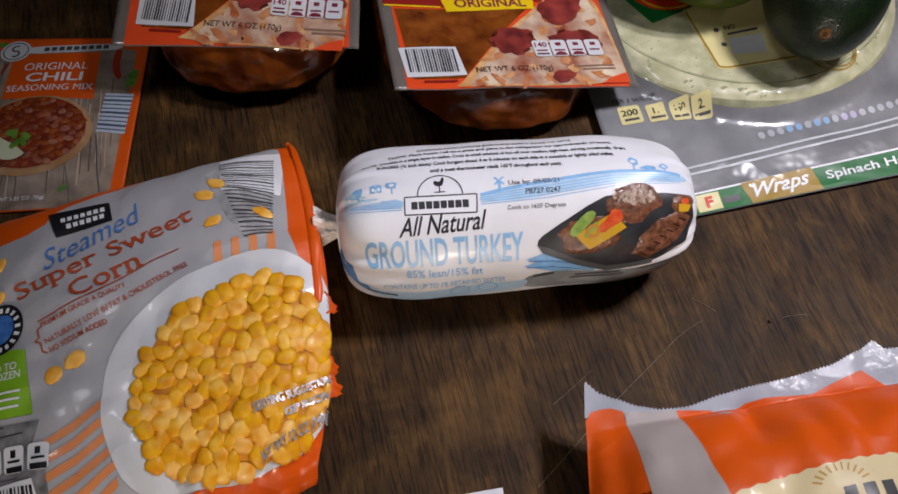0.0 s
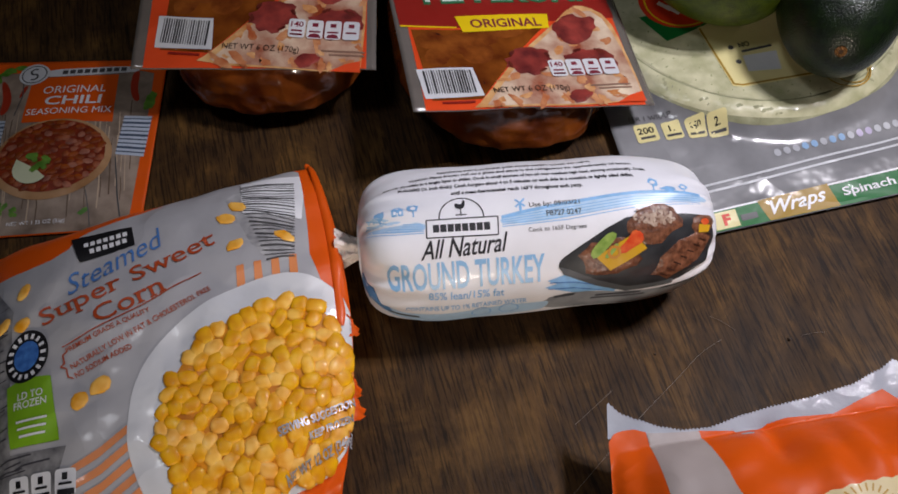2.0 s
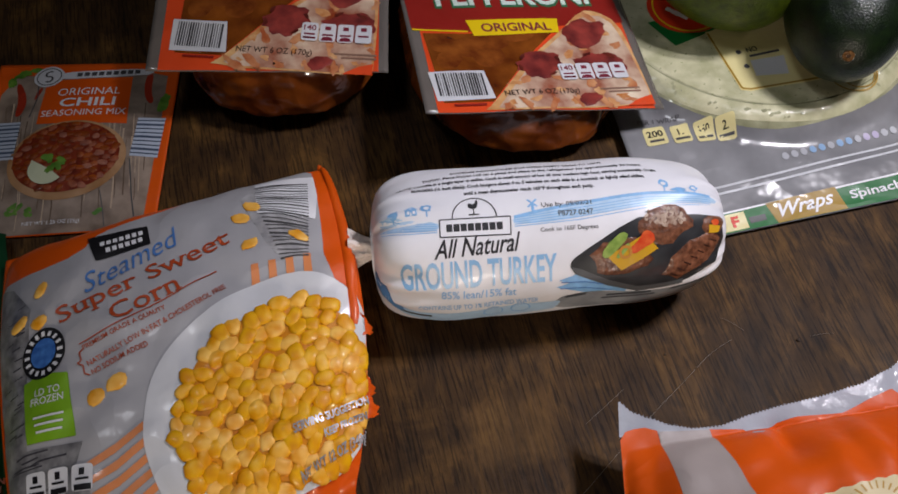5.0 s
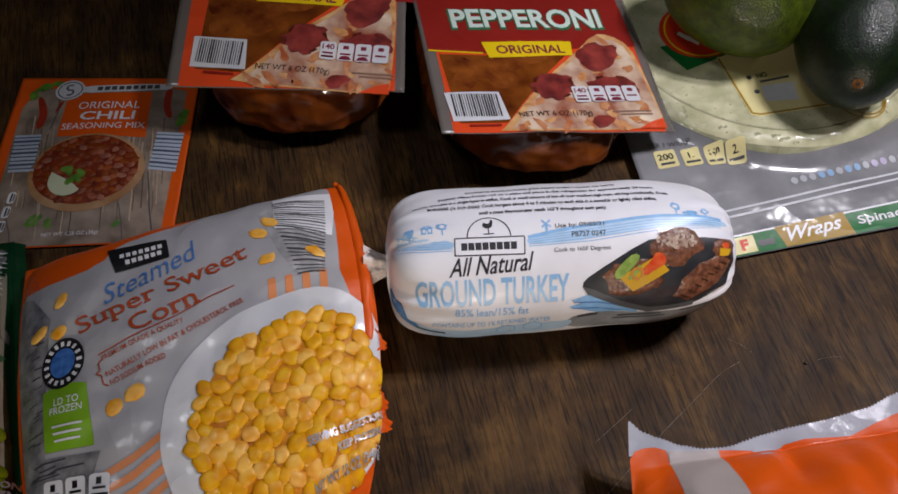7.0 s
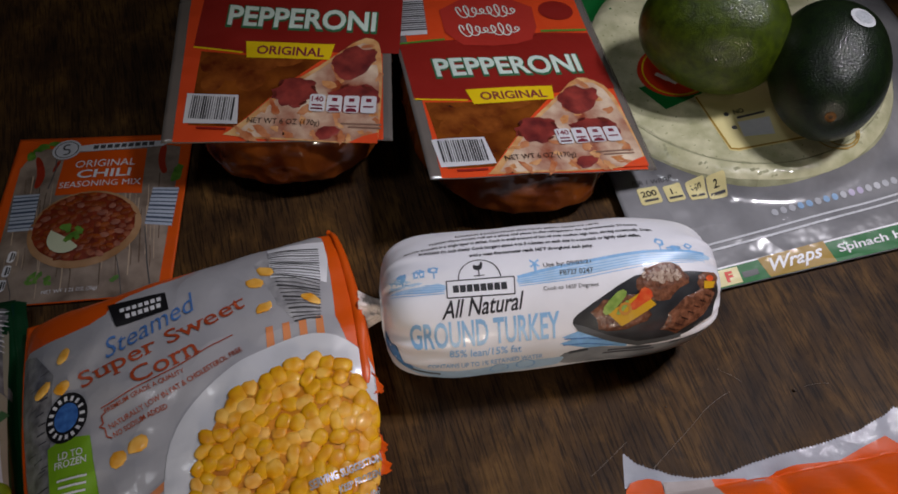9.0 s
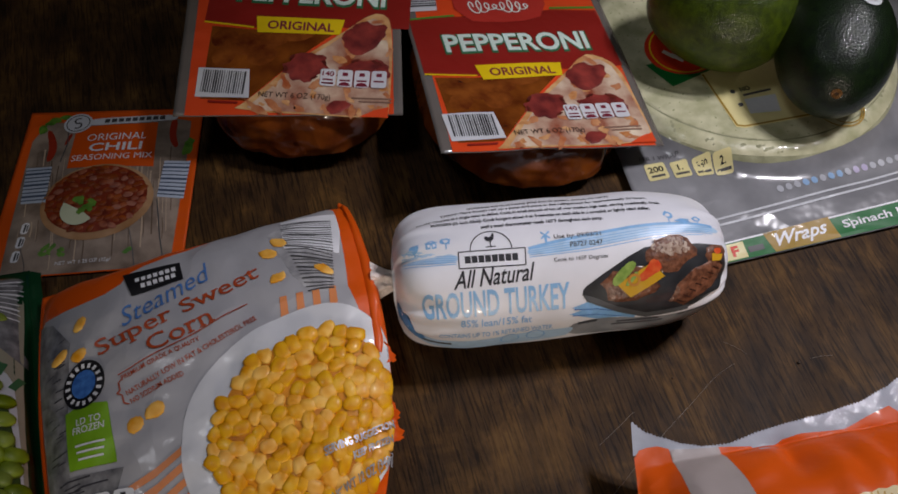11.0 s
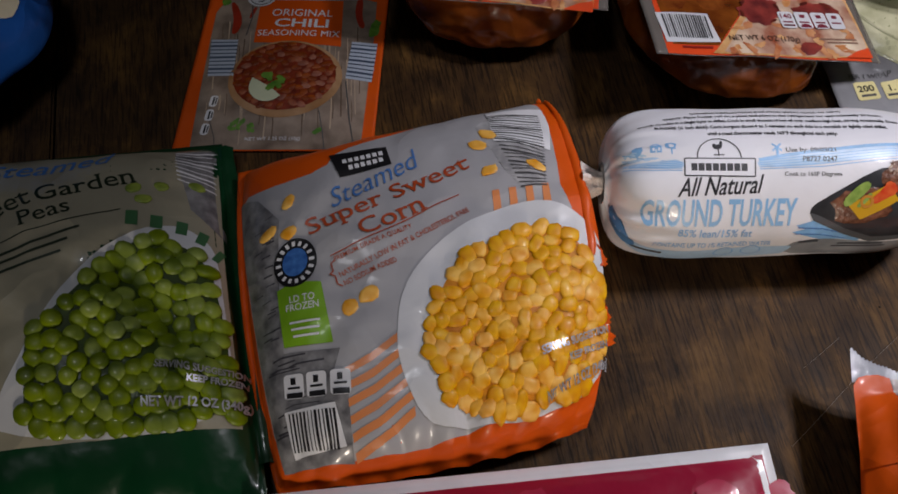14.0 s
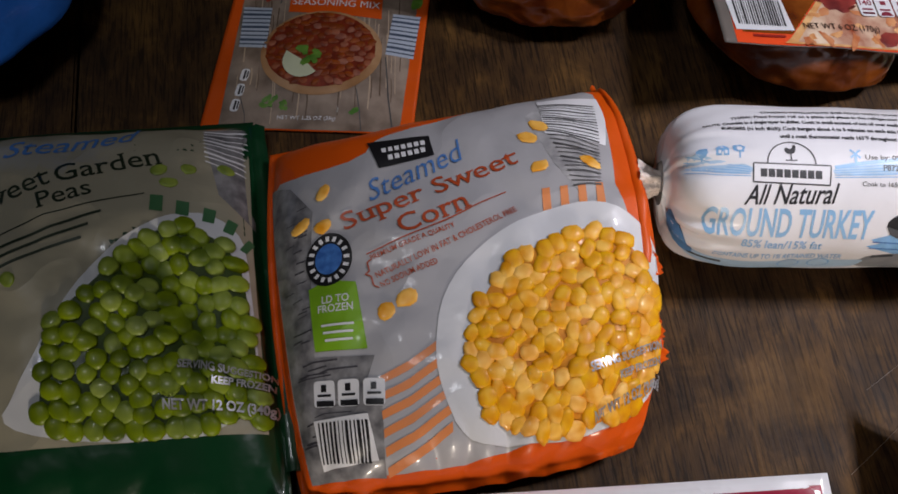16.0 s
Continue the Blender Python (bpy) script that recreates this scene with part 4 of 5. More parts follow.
q = F.poly("bowl", [oval(51.8, 44.6, 30.2, 25.0, 3, 60)], 3, film("bowl_print", "94683f", col2="c29a72", scale=60), "tan bowl")
F.poly("chili_fill", [oval(51.3, 46.2, 27.2, 22.2, 3, 60)], 4, CHILI_RED, "chili in the bowl", on=q)
ring = [(51.3 + 26 * math.cos(i * 0.2), 46.2 + 21 * math.sin(i * 0.2)) for i in range(31)]
rng = random.Random(14)
tagged(F.blobs("bean", [(x, y, rng.uniform(2.0, 3.1), rng.uniform(1.4, 2.1), rng.uniform(-0.5, 1.0)) for x, y in scatter(ring, 3.5, 2)], 5, BEAN, 0.3, 10, "kidney beans"), kind="stuff")
F.poly("lime_slice", [[(34.6, 44)] + arc(43.5, 38.6, 9.8, 160, 320, 16) + [(46, 37)]], 10, film("lime_print", "c9cfae"), "lime slice")
F.poly("cilantro", [oval(46 + 4.2 * math.cos(i * 2.4), 41.5 + 3.8 * math.sin(i * 1.9), 2.8, 1.7, i * 40, 14, 0.6, i) for i in range(9)], 11, LEAF, "green herb leaves")
for nm, quad in (("label_field", [(84.6, 71.7), (98.6, 72.8), (97.6, 45.3), (83.6, 45.6)]), ("label_field", [(6.8, 72.4), (22.2, 70.9), (23.8, 45.8), (9.4, 47.1)])):
    F.poly(nm, [quad], 3, film("pale_blue_label", "b9c3d2"), "pale barcode label")
    q0, q1, q2, q3 = quad
    lines = []
    for i in range(9):
        t = 0.08 + 0.84 * i / 8
        lines += stroke([(q0[0] + (q3[0] - q0[0]) * t, q0[1] + (q3[1] - q0[1]) * t), (q1[0] + (q2[0] - q1[0]) * t, q1[1] + (q2[1] - q1[1]) * t)], 0.8 + 0.7 * (i % 3 == 1))
    F.poly("label_striping", lines, 4, mat("slate_ink", "4d5a70", 0.4))
F.text("lettering", "NET WT 1.25 OZ (35g)", 28, 2.6, 50, 7.0, 4, PALE, 1)
for i in range(3):
    F.poly("nutrition_box", [rrect(14.4 + i * 0.8, 13 + 8.6 * i, 4.2, 7, -4)], 3, PALE)
    F.poly("nutrition_mark", [rect(14.4 + i * 0.8, 13 + 8.6 * i, 1.0, 5, -4), rect(15.8 + i * 0.8, 13 + 8.6 * i, 0.7, 4, -4)], 4, BLACK)

# ---- pepperoni artwork ----
DEEP_RED = film("deep_red_print", "8c2019")
BRAND_RED = film("brand_plaque_red", "b5342a")
YELLOW = film("yellow_print", "e6c512")
WINDOW = film("clear_window", "55240c", col2="8c4c1a", scale=55, rough=0.16, coat=0.9, bump=0.25)
SLICE_RED = film("sliced_pepperoni_print", "56191a", col2="97382f", scale=110, island=0.12, rough=0.35, coat=0.3, detail=6)
CHEESE = film("melted_cheese_print", "8f3d1f", col2="eeddc2", scale=46, detail=7, coat=0.4)
CRUST = film("pizza_crust_print", "bd7a40", col2="e2b880", scale=110)
WINDOW_SLICE = film("window_slice", "55210d", col2="93511f", scale=85, rough=0.2, coat=0.7, detail=5)
WINE = mat("wine_ink", "7c2336", 0.4)
MINT = mat("pale_lettering", "d3e4da", 0.35)
LETTER_GREEN = mat("lettering_shadow_green", "2e6b45", 0.4)


def pepperoni_art(S, thing, tilt, dx, seed):
    F = Face(S, thing)

    def T(pts):
        c, s = math.cos(radians(tilt)), math.sin(radians(tilt))
        return [(64 + dx + c * (x - 64) - s * (y - 40), 40 + s * (x - 64) + c * (y - 40)) for x, y in pts]

    def X(x, y):
        return T([(x, y)])[0]
    F.poly("print", [[(6, 0.5), (118, 0.5), (118, 60), (118, 171), (7, 171)]], 1, RED_ORANGE, "orange-red printed film")
    F.poly("red_band", [T([(5.5, 62), (34, 59), (60, 62), (122, 64), (122, 116), (92, 117), (90, 108), (34, 108), (33, 112), (6, 110)])], 2, DEEP_RED, "deep red title band")
    F.poly("window", [T([(11.5, 8), (36, 8), (62, 40), (84, 62), (34, 57.5), (10.5, 59)])], 3, WINDOW, "clear window onto pepperoni slices")
    F.blobs("window_slice", [(*X(19, 50), 8.0, 6.5, 0.2), (*X(31, 47), 9.5, 7.5, 0.5), (*X(20, 38), 7.5, 6.0, 0.9), (*X(45, 51), 9.5, 5.5, 0.1), (*X(41, 40), 9.0, 7.0, 0.6), (*X(60, 54.5), 8.5, 3.6, 0.2)], 3.3, WINDOW_SLICE, 0.12, 20, "pepperoni slice behind the window", seed=seed, each=True, rough=0.05)
    F.poly("gold_line", stroke(T([(5.5, 62), (20, 60.6), (34, 59.2)]), 1.2), 4, YELLOW)
    F.poly("green_line", stroke(T([(4, 110), (33, 113)]), 1.6) + stroke(T([(93, 118.5), (122, 119)]), 2.0), 4, mat("green_print", "4f8a2e", 0.4), each=True)
    xr = 118 - dx
    crust = T([(29, 0.8), (36, 7), (60, 36.5), (84, 58), (100, 75), (109, 74), (xr - 2, 64), (xr, 40), (xr, 6), (xr - 1, 0.8)])
    F.poly("pizza_crust", [rounded(crust, 1)], 5, CRUST, "pizza slice")
    F.poly("pizza_cheese", [rounded(T([(36, 2), (41, 8), (63, 36), (84, 55), (99, 71), (xr - 7, 69), (xr - 2, 45), (xr - 1.5, 26), (xr - 0.5, 8), (xr - 5, 2), (86, 1.5), (60, 2)]), 1)], 6, CHEESE, "melted cheese")
    rng = random.Random(seed)
    F.poly("browning", [oval(*X(x, y), rng.uniform(1.5, 4), rng.uniform(1, 2.4), rng.uniform(0, 180), 14, 0.8, x) for x, y in ((50, 20), (58, 8), (72, 14), (78, 6), (92, 12), (104, 8), (84, 40), (92, 44), (108, 56), (70, 28), (110, 20), (98, 3), (45, 6), (88, 26))], 7, film("browned_cheese_print", "bb743c", col2="dcae7c", scale=140))
    tagged(F.poly("sauce", [oval(*X(x, y), rng.uniform(2.5, 6.5), rng.uniform(1.2, 3.0), rng.uniform(0, 180), 16, 0.9, x * 1.3 + seed) for x, y in ((42, 3.5), (52, 5), (66, 4), (80, 5.5), (94, 4.5), (108, 5), (112, 16), (90, 20), (74, 22), (56, 22), (112, 46), (88, 48), (104, 68))], 7.4, film("sauce_print", "a8552f", col2="cf9568", scale=120), "red sauce showing through the cheese"), kind="stuff")
    F.blobs("pepperoni_slice", [(*X(66, 33), 12.5, 9.8, 0.3), (*X(97, 56), 13.5, 10.5, 0.5), (*X(99, 31), 14.5, 10, 0.1), (*X(86, 7), 7, 4, 0.4)], 8, SLICE_RED, 0.25, 24, "pepperoni round on the pizza", each=True, rough=0.17)
    F.poly("char", [oval(*X(66 + 11 * math.cos(t), 33 + 8.5 * math.sin(t)), 2.6, 1.0, math.degrees(t) + 90, 12, 0.7, t) for t in (0.4, 2.4, 3.4, 5.2)] + [oval(*X(98 + 12 * math.cos(t), 31 + 8.6 * math.sin(t)), 3.0, 1.1, math.degrees(t) + 90, 12, 0.7, t) for t in (0.9, 2.0, 3.6, 4.6)], 11, film("char_edge_print", "4a1512", col2="6d2a1c", scale=200), "browned rims of the pepperoni")
    x, y = X(64.5, 87.5)
    F.text("title_shadow", "PEPPERONI", 87.5, 18.0, x, y - 0.6, 4, LETTER_GREEN, tilt, 0.055)
    F.text("title", "PEPPERONI", 85.5, 15.6, x, y, 6, MINT, tilt, 0.026)
    x, y = X(60.5, 61.8)
    q = F.poly("flavour_tag", [T([(36.5, 55.5), (83, 57), (85, 68.5), (34.5, 68)])], 5, YELLOW, "yellow flavour tag")
    F.text("flavour_lettering", "ORIGINAL", 38, 6.6, x, y, 6, WINE, tilt, 0.022, on=q)
    q = F.poly("barcode_field", [T([(7.5, 29), (35.5, 29.5), (37.5, 10), (8.5, 9)])], 5, PLATE, "white barcode label")
    F.poly("barcode", bars(*X(22.2, 20), 24, 15.5, 19, tilt, seed=seed), 6, BLACK, on=q)
    F.poly("barcode_print", [rect(*X(24, 6.2), 16, 1.4, tilt)], 6, DEEP_RED)
    for i in range(4):
        bx, by = X(79.0 + 9.4 * i, 26.2)
        F.poly("nutrition_box", [rrect(bx, by, 8.5, 11.8, tilt)], 13, PLATE, "small white nutrition box")
        F.poly("nutrition_frame", [rect(*X(79.0 + 9.4 * i, 24.6), 5.6, 1.1, tilt)] + ([rect(*X(79.0, 22.2), 6.4, 1.2, tilt)] if i in (0, 3) else [[(X(79.0 + 9.4 * i + p, q)) for p, q in ((-3.4, 20.9), (3.4, 20.9), (2.2, 23.0), (0, 23.6), (-2.2, 23.0))]]) + ([] if i == 0 else [rect(*X(79.0 + 9.4 * i, 29.0), 3.0, 2.4, tilt)]), 14, WINE, each=True)
    F.text("nutrition_lettering", "140", 6.4, 3.6, *X(79.0, 28.8), 14, WINE, tilt, 0.02)
    F.text("lettering", "NET WT 6 OZ (170g)", 39, 4.8, *X(62, 12.2), 9, mat("brown_black_ink", "3a241a", 0.4), tilt)
    F.poly("corner_print", [T([(xr - 16, 0.9), (xr - 8, 5.5), (xr - 0.4, 8), (xr - 0.4, 0.9)])], 9, RED_ORANGE, "orange printed corner")
    F.poly("fine_print", [rect(*X(104, 13.2), 22, 1.1, tilt), rect(*X(106, 11.0), 18, 1.1, tilt)], 9, mat("brown_ink", "8a6856", 0.4))
    # upper part: brand plaque and second barcode
    F.poly("brand_plaque", [rounded(T([(34, 108), (36, 152), (95, 152), (90, 112), (70, 105)]), 1)], 5, BRAND_RED, "red brand plaque")
    loops = [[(x0 + i * 0.42 + 2.4 * math.cos(i * 0.55), y0 + (4.2 + 2 * math.sin(i * 0.13)) * math.sin(i * 0.55)) for i in range(88)] for x0, y0 in ((46, 139), (44, 121))]
    F.poly("brand_mark", sum([stroke(T(p), 0.9) for p in loops], []), 6, MINT)
    F.poly("barcode_field", [T([(5, 117), (24, 118), (28, 152), (9, 152)])], 5, PLATE)
    lines = []
    for i in range(14):
        lines += stroke(T([(5.8 + i * 0.27, 122 + i * 2.1), (24.6 + i * 0.25, 122.6 + i * 2.1)]), 1.0 + 0.6 * (i % 3 == 0))
    F.poly("barcode", lines, 6, GREY_INK)
    F.poly("seal_disc", [oval(*X(108, 138), 11, 9)], 5, DEEP_RED)


pepperoni_art(PEP_A, pep_a, -4.0, 4.0, 21)
pepperoni_art(PEP_B, pep_b, 1.5, -2.5, 22)

# ---- tortilla bag artwork ----
F = Face(TORT_S, tort)
TORTILLA = film("spinach_tortilla", "a5a57e", col2="dad6b4", scale=70, rough=0.34, coat=0.35, bump=0.30, bscale=90, detail=6)
TORT_EDGE = film("tortilla_edge", "8f9070", col2="b5b494", scale=80, rough=0.22, coat=0.8, bump=0.7, bscale=60, crease=3.0)
TGREEN = film("green_header_print", "0b6a2d", rough=0.45, coat=0.12)
GOLD = film("gold_print", "a5832a", rough=0.45, coat=0.12)
CARD = film("pale_yellow_card", "e3d79c")
ROSETTE = film("red_rosette_print", "d8381c")
F.poly("tortilla_rim", [oval(TX * 1000, TY * 1000, 97, 96, 0, 80, 0.02)], 1, TORT_EDGE, "edge of the lowest tortilla")
F.poly("tortilla", [oval(TX * 1000, TY * 1000 - 1, 95.5, 94, 0, 80, 0.02, 2)], 2, TORTILLA, "pale green spinach tortilla")
F.poly("tortilla_shadow_edge", stroke(arc(TX * 1000 + 2, TY * 1000 + 8, 93, 165, 345, 60), 0.9), 3, TORT_EDGE)
F.poly("tortilla_upper", [oval(TX * 1000 + 2, TY * 1000 + 8, 92.6, 92.6, 0, 80, 0.02, 5)], 4, TORTILLA, "upper spinach tortilla")
rng = random.Random(31)
tagged(F.poly("herb_fleck", [oval(x, y, rng.uniform(0.3, 0.9), rng.uniform(0.2, 0.5), rng.uniform(0, 180), 7) for x, y in scatter([(TX * 1000 + 88 * math.cos(i * 0.2), TY * 1000 + 86 * math.sin(i * 0.2)) for i in range(31)], 5.5, 8, 2500)], 5, mat("herb_fleck_green", "8a9064", 0.5), "green herb flecks"), kind="stuff")
F.poly("header_strip", [[(0, 0.5), (229, 0.5), (229, 15.5), (0, 10.5)]], 2, TGREEN, "green printed strip along the zip bag")
F.poly("strip_edge", [[(0, 10.5), (229, 15.5), (229, 16.6), (0, 11.4)]], 3, PALE)
q = F.poly("name_plate", [[(61, 12.6), (64.3, 0.6), (103, 0.6), (100.5, 14.0)]], 3, GOLD, "gold name plate")
F.text("lettering", "Wraps", 31, 10, 82.5, 7.0, 4, PALE, 3, 0.02, 0.45, on=q)
F.text("lettering", "Spinach Herb", 54, 6.2, 134, 7.6, 4, PALE, 1, 0.018)
F.poly("badge", [rect(42, 6, 13, 9.4, 1)], 3, CARD)
F.text("badge_lettering", "F", 4.2, 6.2, 42.5, 6, 4, ROSETTE, 0, 0.05)
F.poly("badge_mark", [rect(54.5, 5.4, 9, 3.4, 1)], 3, BLACK)
F.poly("zip_track", stroke([(2, 21.5), (60, 23.2), (120, 26), (228, 31)], 1.3) + stroke([(2, 25.0), (60, 27), (120, 30), (228, 35)], 1.3), 4, film("zip_ridge", "d6d8dc", rough=0.2), "double zip ridge")
for k, tone in enumerate(("b4b6bc", "93b3d6", "b3a9c6")):
    F.poly("seal_dot", [oval(82 + 5.4 * i, 37.2 + 0.25 * i, 1.9, 2.2) for i in range(26) if (0, 0, 0, 1, 1, 0, 1, 1, 0, 2, 2, 0, 0)[i % 13] == k], 3, film("pale_dot", tone, rough=0.3), "pale round dot", each=True)
F.text("lettering", "PER 1 WRAP", 23, 3.0, 22.5, 75.0, 3, GREY_INK, -6, 0.01)
for i, (body, x) in enumerate((("200", 18), ("1.", 32), ("350", 44.5), ("2.", 55.5))):
    F.poly("nutrition_box", [rrect(x, 65.5 - 1.9 * i, 12.2 if i == 0 else 10.2, 12.5, -2)], 3, CARD, "pale yellow nutrition box")
    F.text("nutrition_lettering", body, 9 if i == 0 else (3 if i in (1, 3) else 6), 4.4, x, 67 - 1.9 * i, 4, BLACK, -2, 0.02)
    F.poly("fine_print", [rect(x, 62.2 - 1.9 * i, 8, 1.6, -2)], 4, GREY_INK)
q = F.poly("card", [[(65, 124), (69, 77.4), (74, 75.4), (128, 74), (120, 130)]], 6, CARD, "pale yellow printed card")
F.poly("card_border", stroke([(66, 122), (70, 78.5), (74.5, 76.8), (126, 75.5)], 1.2), 7, GOLD, on=q)
F.text("card_lettering", "NO", 6.5, 3.6, 86, 104.5, 7, BLACK, 2, 0.02, on=q)
F.poly("card_mark", [oval(78, 104, 1.6, 1.6), oval(78.5, 93, 1.6, 1.6), rect(92, 100, 18, 1.6, 2)], 7, GREY_INK)
F.poly("price_slip", [[(82, 96.5), (102, 96), (99.5, 82.5), (81, 85)]], 8, PLATE, "white paper slip")
F.poly("ribbon_tail", [[(35, 138), (45, 117), (72, 124), (62, 140)]], 6, TGREEN, "green ribbon tail")
q = F.poly("rosette", [oval(62, 146, 24, 22, 0, 40)], 7, ROSETTE, "red printed rosette")
F.poly("rosette_ring", stroke(arc(62, 146, 20.5, 0, 360, 40), 1.0), 8, YELLOW, on=q)
F.poly("rosette_mark", [rect(52, 143, 3, 9, 40), rect(56, 139, 3, 9, 40)], 8, PALE, on=q)
F.poly("red_corner", [[(137, 73), (159, 81), (149, 92), (128, 76)]], 6, film("maroon_print", "6e2317"), "maroon printed corner")
F.poly("string_loop", stroke(arc(134, 76, 14, 190, 380, 20), 0.8) + stroke(arc(136, 74, 10, 200, 400, 20), 0.7), 9, GOLD, "thin gold printed loop")
F.poly("top_label", [[(1, 205), (229, 205), (229, 298), (1, 298)]], 3, TGREEN, "green top label")

# ---- orange bag artwork ----
F = Face(ORB_S, orange_bag)
edge = [(-2, 197), (5, 191), (11, 188), (21, 183.5), (30, 181), (42, 180.3), (57, 183), (70, 184.5), (85, 185.5), (106, 188), (121, 192.5), (129, 196), (133, 191.5), (162, 190)]


def edge_at(a):
    for (x0, y0), (x1, y1) in zip(edge, edge[1:]):
        if x0 <= a <= x1:
            return y0 + (y1 - y0) * smooth01((a - x0) / (x1 - x0)) * 0.4 + (y1 - y0) * (a - x0) / (x1 - x0) * 0.6
    return edge[-1][1]


CRIMP = film("white_crimp_film", "a2a5af", bump=0.12, bscale=120, rough=0.5, coat=0.08)
teeth = []
n = 100
for i in range(n):
    a0, a1 = -2 + 164 * i / n, -2 + 164 * (i + 1) / n
    low = 182.5 if a1 < 7 else 172
    teeth.append([(a0, low), (a1, low), (a1, edge_at(a1)), ((a0 + a1) / 2, edge_at((a0 + a1) / 2) + 0.9), (a0, edge_at(a0))])
o = F.poly("top_seal", teeth, 2, CRIMP, "white crimped seal with a toothed edge", cell=1.4)
F.poly("orange_print", [[(-1.8, 181), (0.5, 184.2), (4, 184.8), (9, 184.6), (14, 182.5), (16.5, 171), (20, 146), (0.5, 146), (-1.0, 172)], [(36.5, 180), (51, 177.5), (54, 173.6), (58, 173.4), (62, 176.4), (66, 178.6), (75, 179.4), (86, 178.6), (95, 177.8), (107, 181.5), (119, 184.6), (130, 174.5), (160, 176), (160, 140), (40, 138), (40, 163)]], 9, ORANGE, "orange printed area", cell=1.6)
F.poly("white_band", [[(14.5, 182), (36.8, 179.8), (41, 161), (46.5, 138), (66, 60), (34, 60), (20.5, 144), (17, 168)]], 10, film("white_band_print", "a89c98", var=0.08, rough=0.45, coat=0.15), "broad white band", cell=1.6)
cream = [(47, 20), (47, 138)] + [(47 + 3.2 * i, 138.5 + 5.5 * math.sin(min(1.0, i / 16) * 1.5) + 0.8 * (i % 2)) for i in range(1, 36)] + [(159, 20)]
F.poly("cream_panel", [cream], 11, film("cream_panel", "d9c79a", rough=0.45, coat=0.15), "cream printed panel with scalloped edge")
F.poly("brand_mark", [rect(88 + 7 * i, 131, 4.6, 7, 2) for i in range(5)], 12, BLACK)
F.poly("sun_ray", [rect(86 + 9 * math.cos(t), 135 + 7 * math.sin(t), 3, 0.7, math.degrees(t)) for t in [0.3 + i * 0.28 for i in range(10)]], 12, mat("sun_ray_ink", "b98f3a", 0.5), each=True)

# ---- dark red bag artwork ----
F = Face(RED_S, red_bag)
F.poly("red_print", [[(3, 3), (211, 3), (211.5, 150.5), (3, 150.5)]], 1, film("dark_red_film", "9a1436"), "dark red printed area")
F.poly("red_pattern", [oval(20 + 24 * i, 128 + 9 * math.sin(i * 1.9), 9, 6.5, 25 * i, 20, 0.5, i) for i in range(9)], 2, film("crimson_pattern", "b02a4a"), "lighter crimson print")

# ---- blue bag print ----
for cx, cy, r in ((0.16, 0.66, 0.035), (0.10, 0.62, 0.03), (0.93, 0.68, 0.03)):
    bm = bmesh.new()
    ring = []
    for i in range(20):
        t = 2 * math.pi * i / 20
        k = 1 + 0.4 * noise.noise((math.cos(t) * 2, math.sin(t) * 2, cx * 9))
        ring.append((cx + r * k * math.cos(t), cy + 1.6 * r * k * math.sin(t)))
    mid = bm.verts.new(blue_f(cx, cy) * 1.006)
    vs = [bm.verts.new(blue_f(u % 1.0, v) * 1.006) for u, v in ring]
    for i in range(20):
        bm.faces.new((mid, vs[i], vs[(i + 1) % 20]))
    part("print", bm, CREAM, blue_bag, "cream printed patch")

# ---- roll artwork ----
F = Face(CH, chub)
F.cell = 2.0
SKY = mat("sky_blue_print", "86b8e6", 0.35, var=0.12, scale=300)
PALE_SKY = mat("pale_blue_print", "b4d2ee", 0.35, var=0.1, scale=200)
TITLE_BLUE = mat("title_blue_print", "8dbbe4", 0.35, var=0.05)
FINE = mat("fine_print_ink", "2b2b30", 0.4)
TRAY = film("black_tray_print", "232427", col2="38393c", scale=120, bump=0.1)
PATTY = film("patty_print", "4a2a1c", col2="8a5a42", scale=420, bump=0.2, bscale=500)
# fields of the landscape
F.poly("field", [rounded([(4, 8), (6, 0), (18, 4.4), (30, 6.6), (30, 10), (20, 10.4)], 1), rounded([(61, 7.2), (73, 5.2), (96, 2.4), (122, 0.4), (145, 0.2), (154, 1.4), (152, 3.8), (130, 4.4), (100, 7.6), (80, 9.8), (62, 10)], 1)], 1, PALE_SKY, "pale blue printed fields")
rows = []
for i in range(5):
    rows += stroke([(62, 7.2 + i * 0.9), (90, 4.6 + i * 1.3), (120, 1.8 + i * 1.2), (150, 1.4 + i * 0.9)], 0.35)
    rows += stroke([(5, 1.4 + i * 2.0), (16, 5.2 + i * 1.4), (29, 7.4 + i * 0.9)], 0.35)
F.poly("furrow", rows, 2, SKY)
F.poly("ridge", stroke([(62, 6.8), (73, 4.8), (85, 3.2), (96, 2.0), (110, 0.6), (122, -0.2), (138, -0.4), (150, 0.4)], 1.4), 2, SKY)
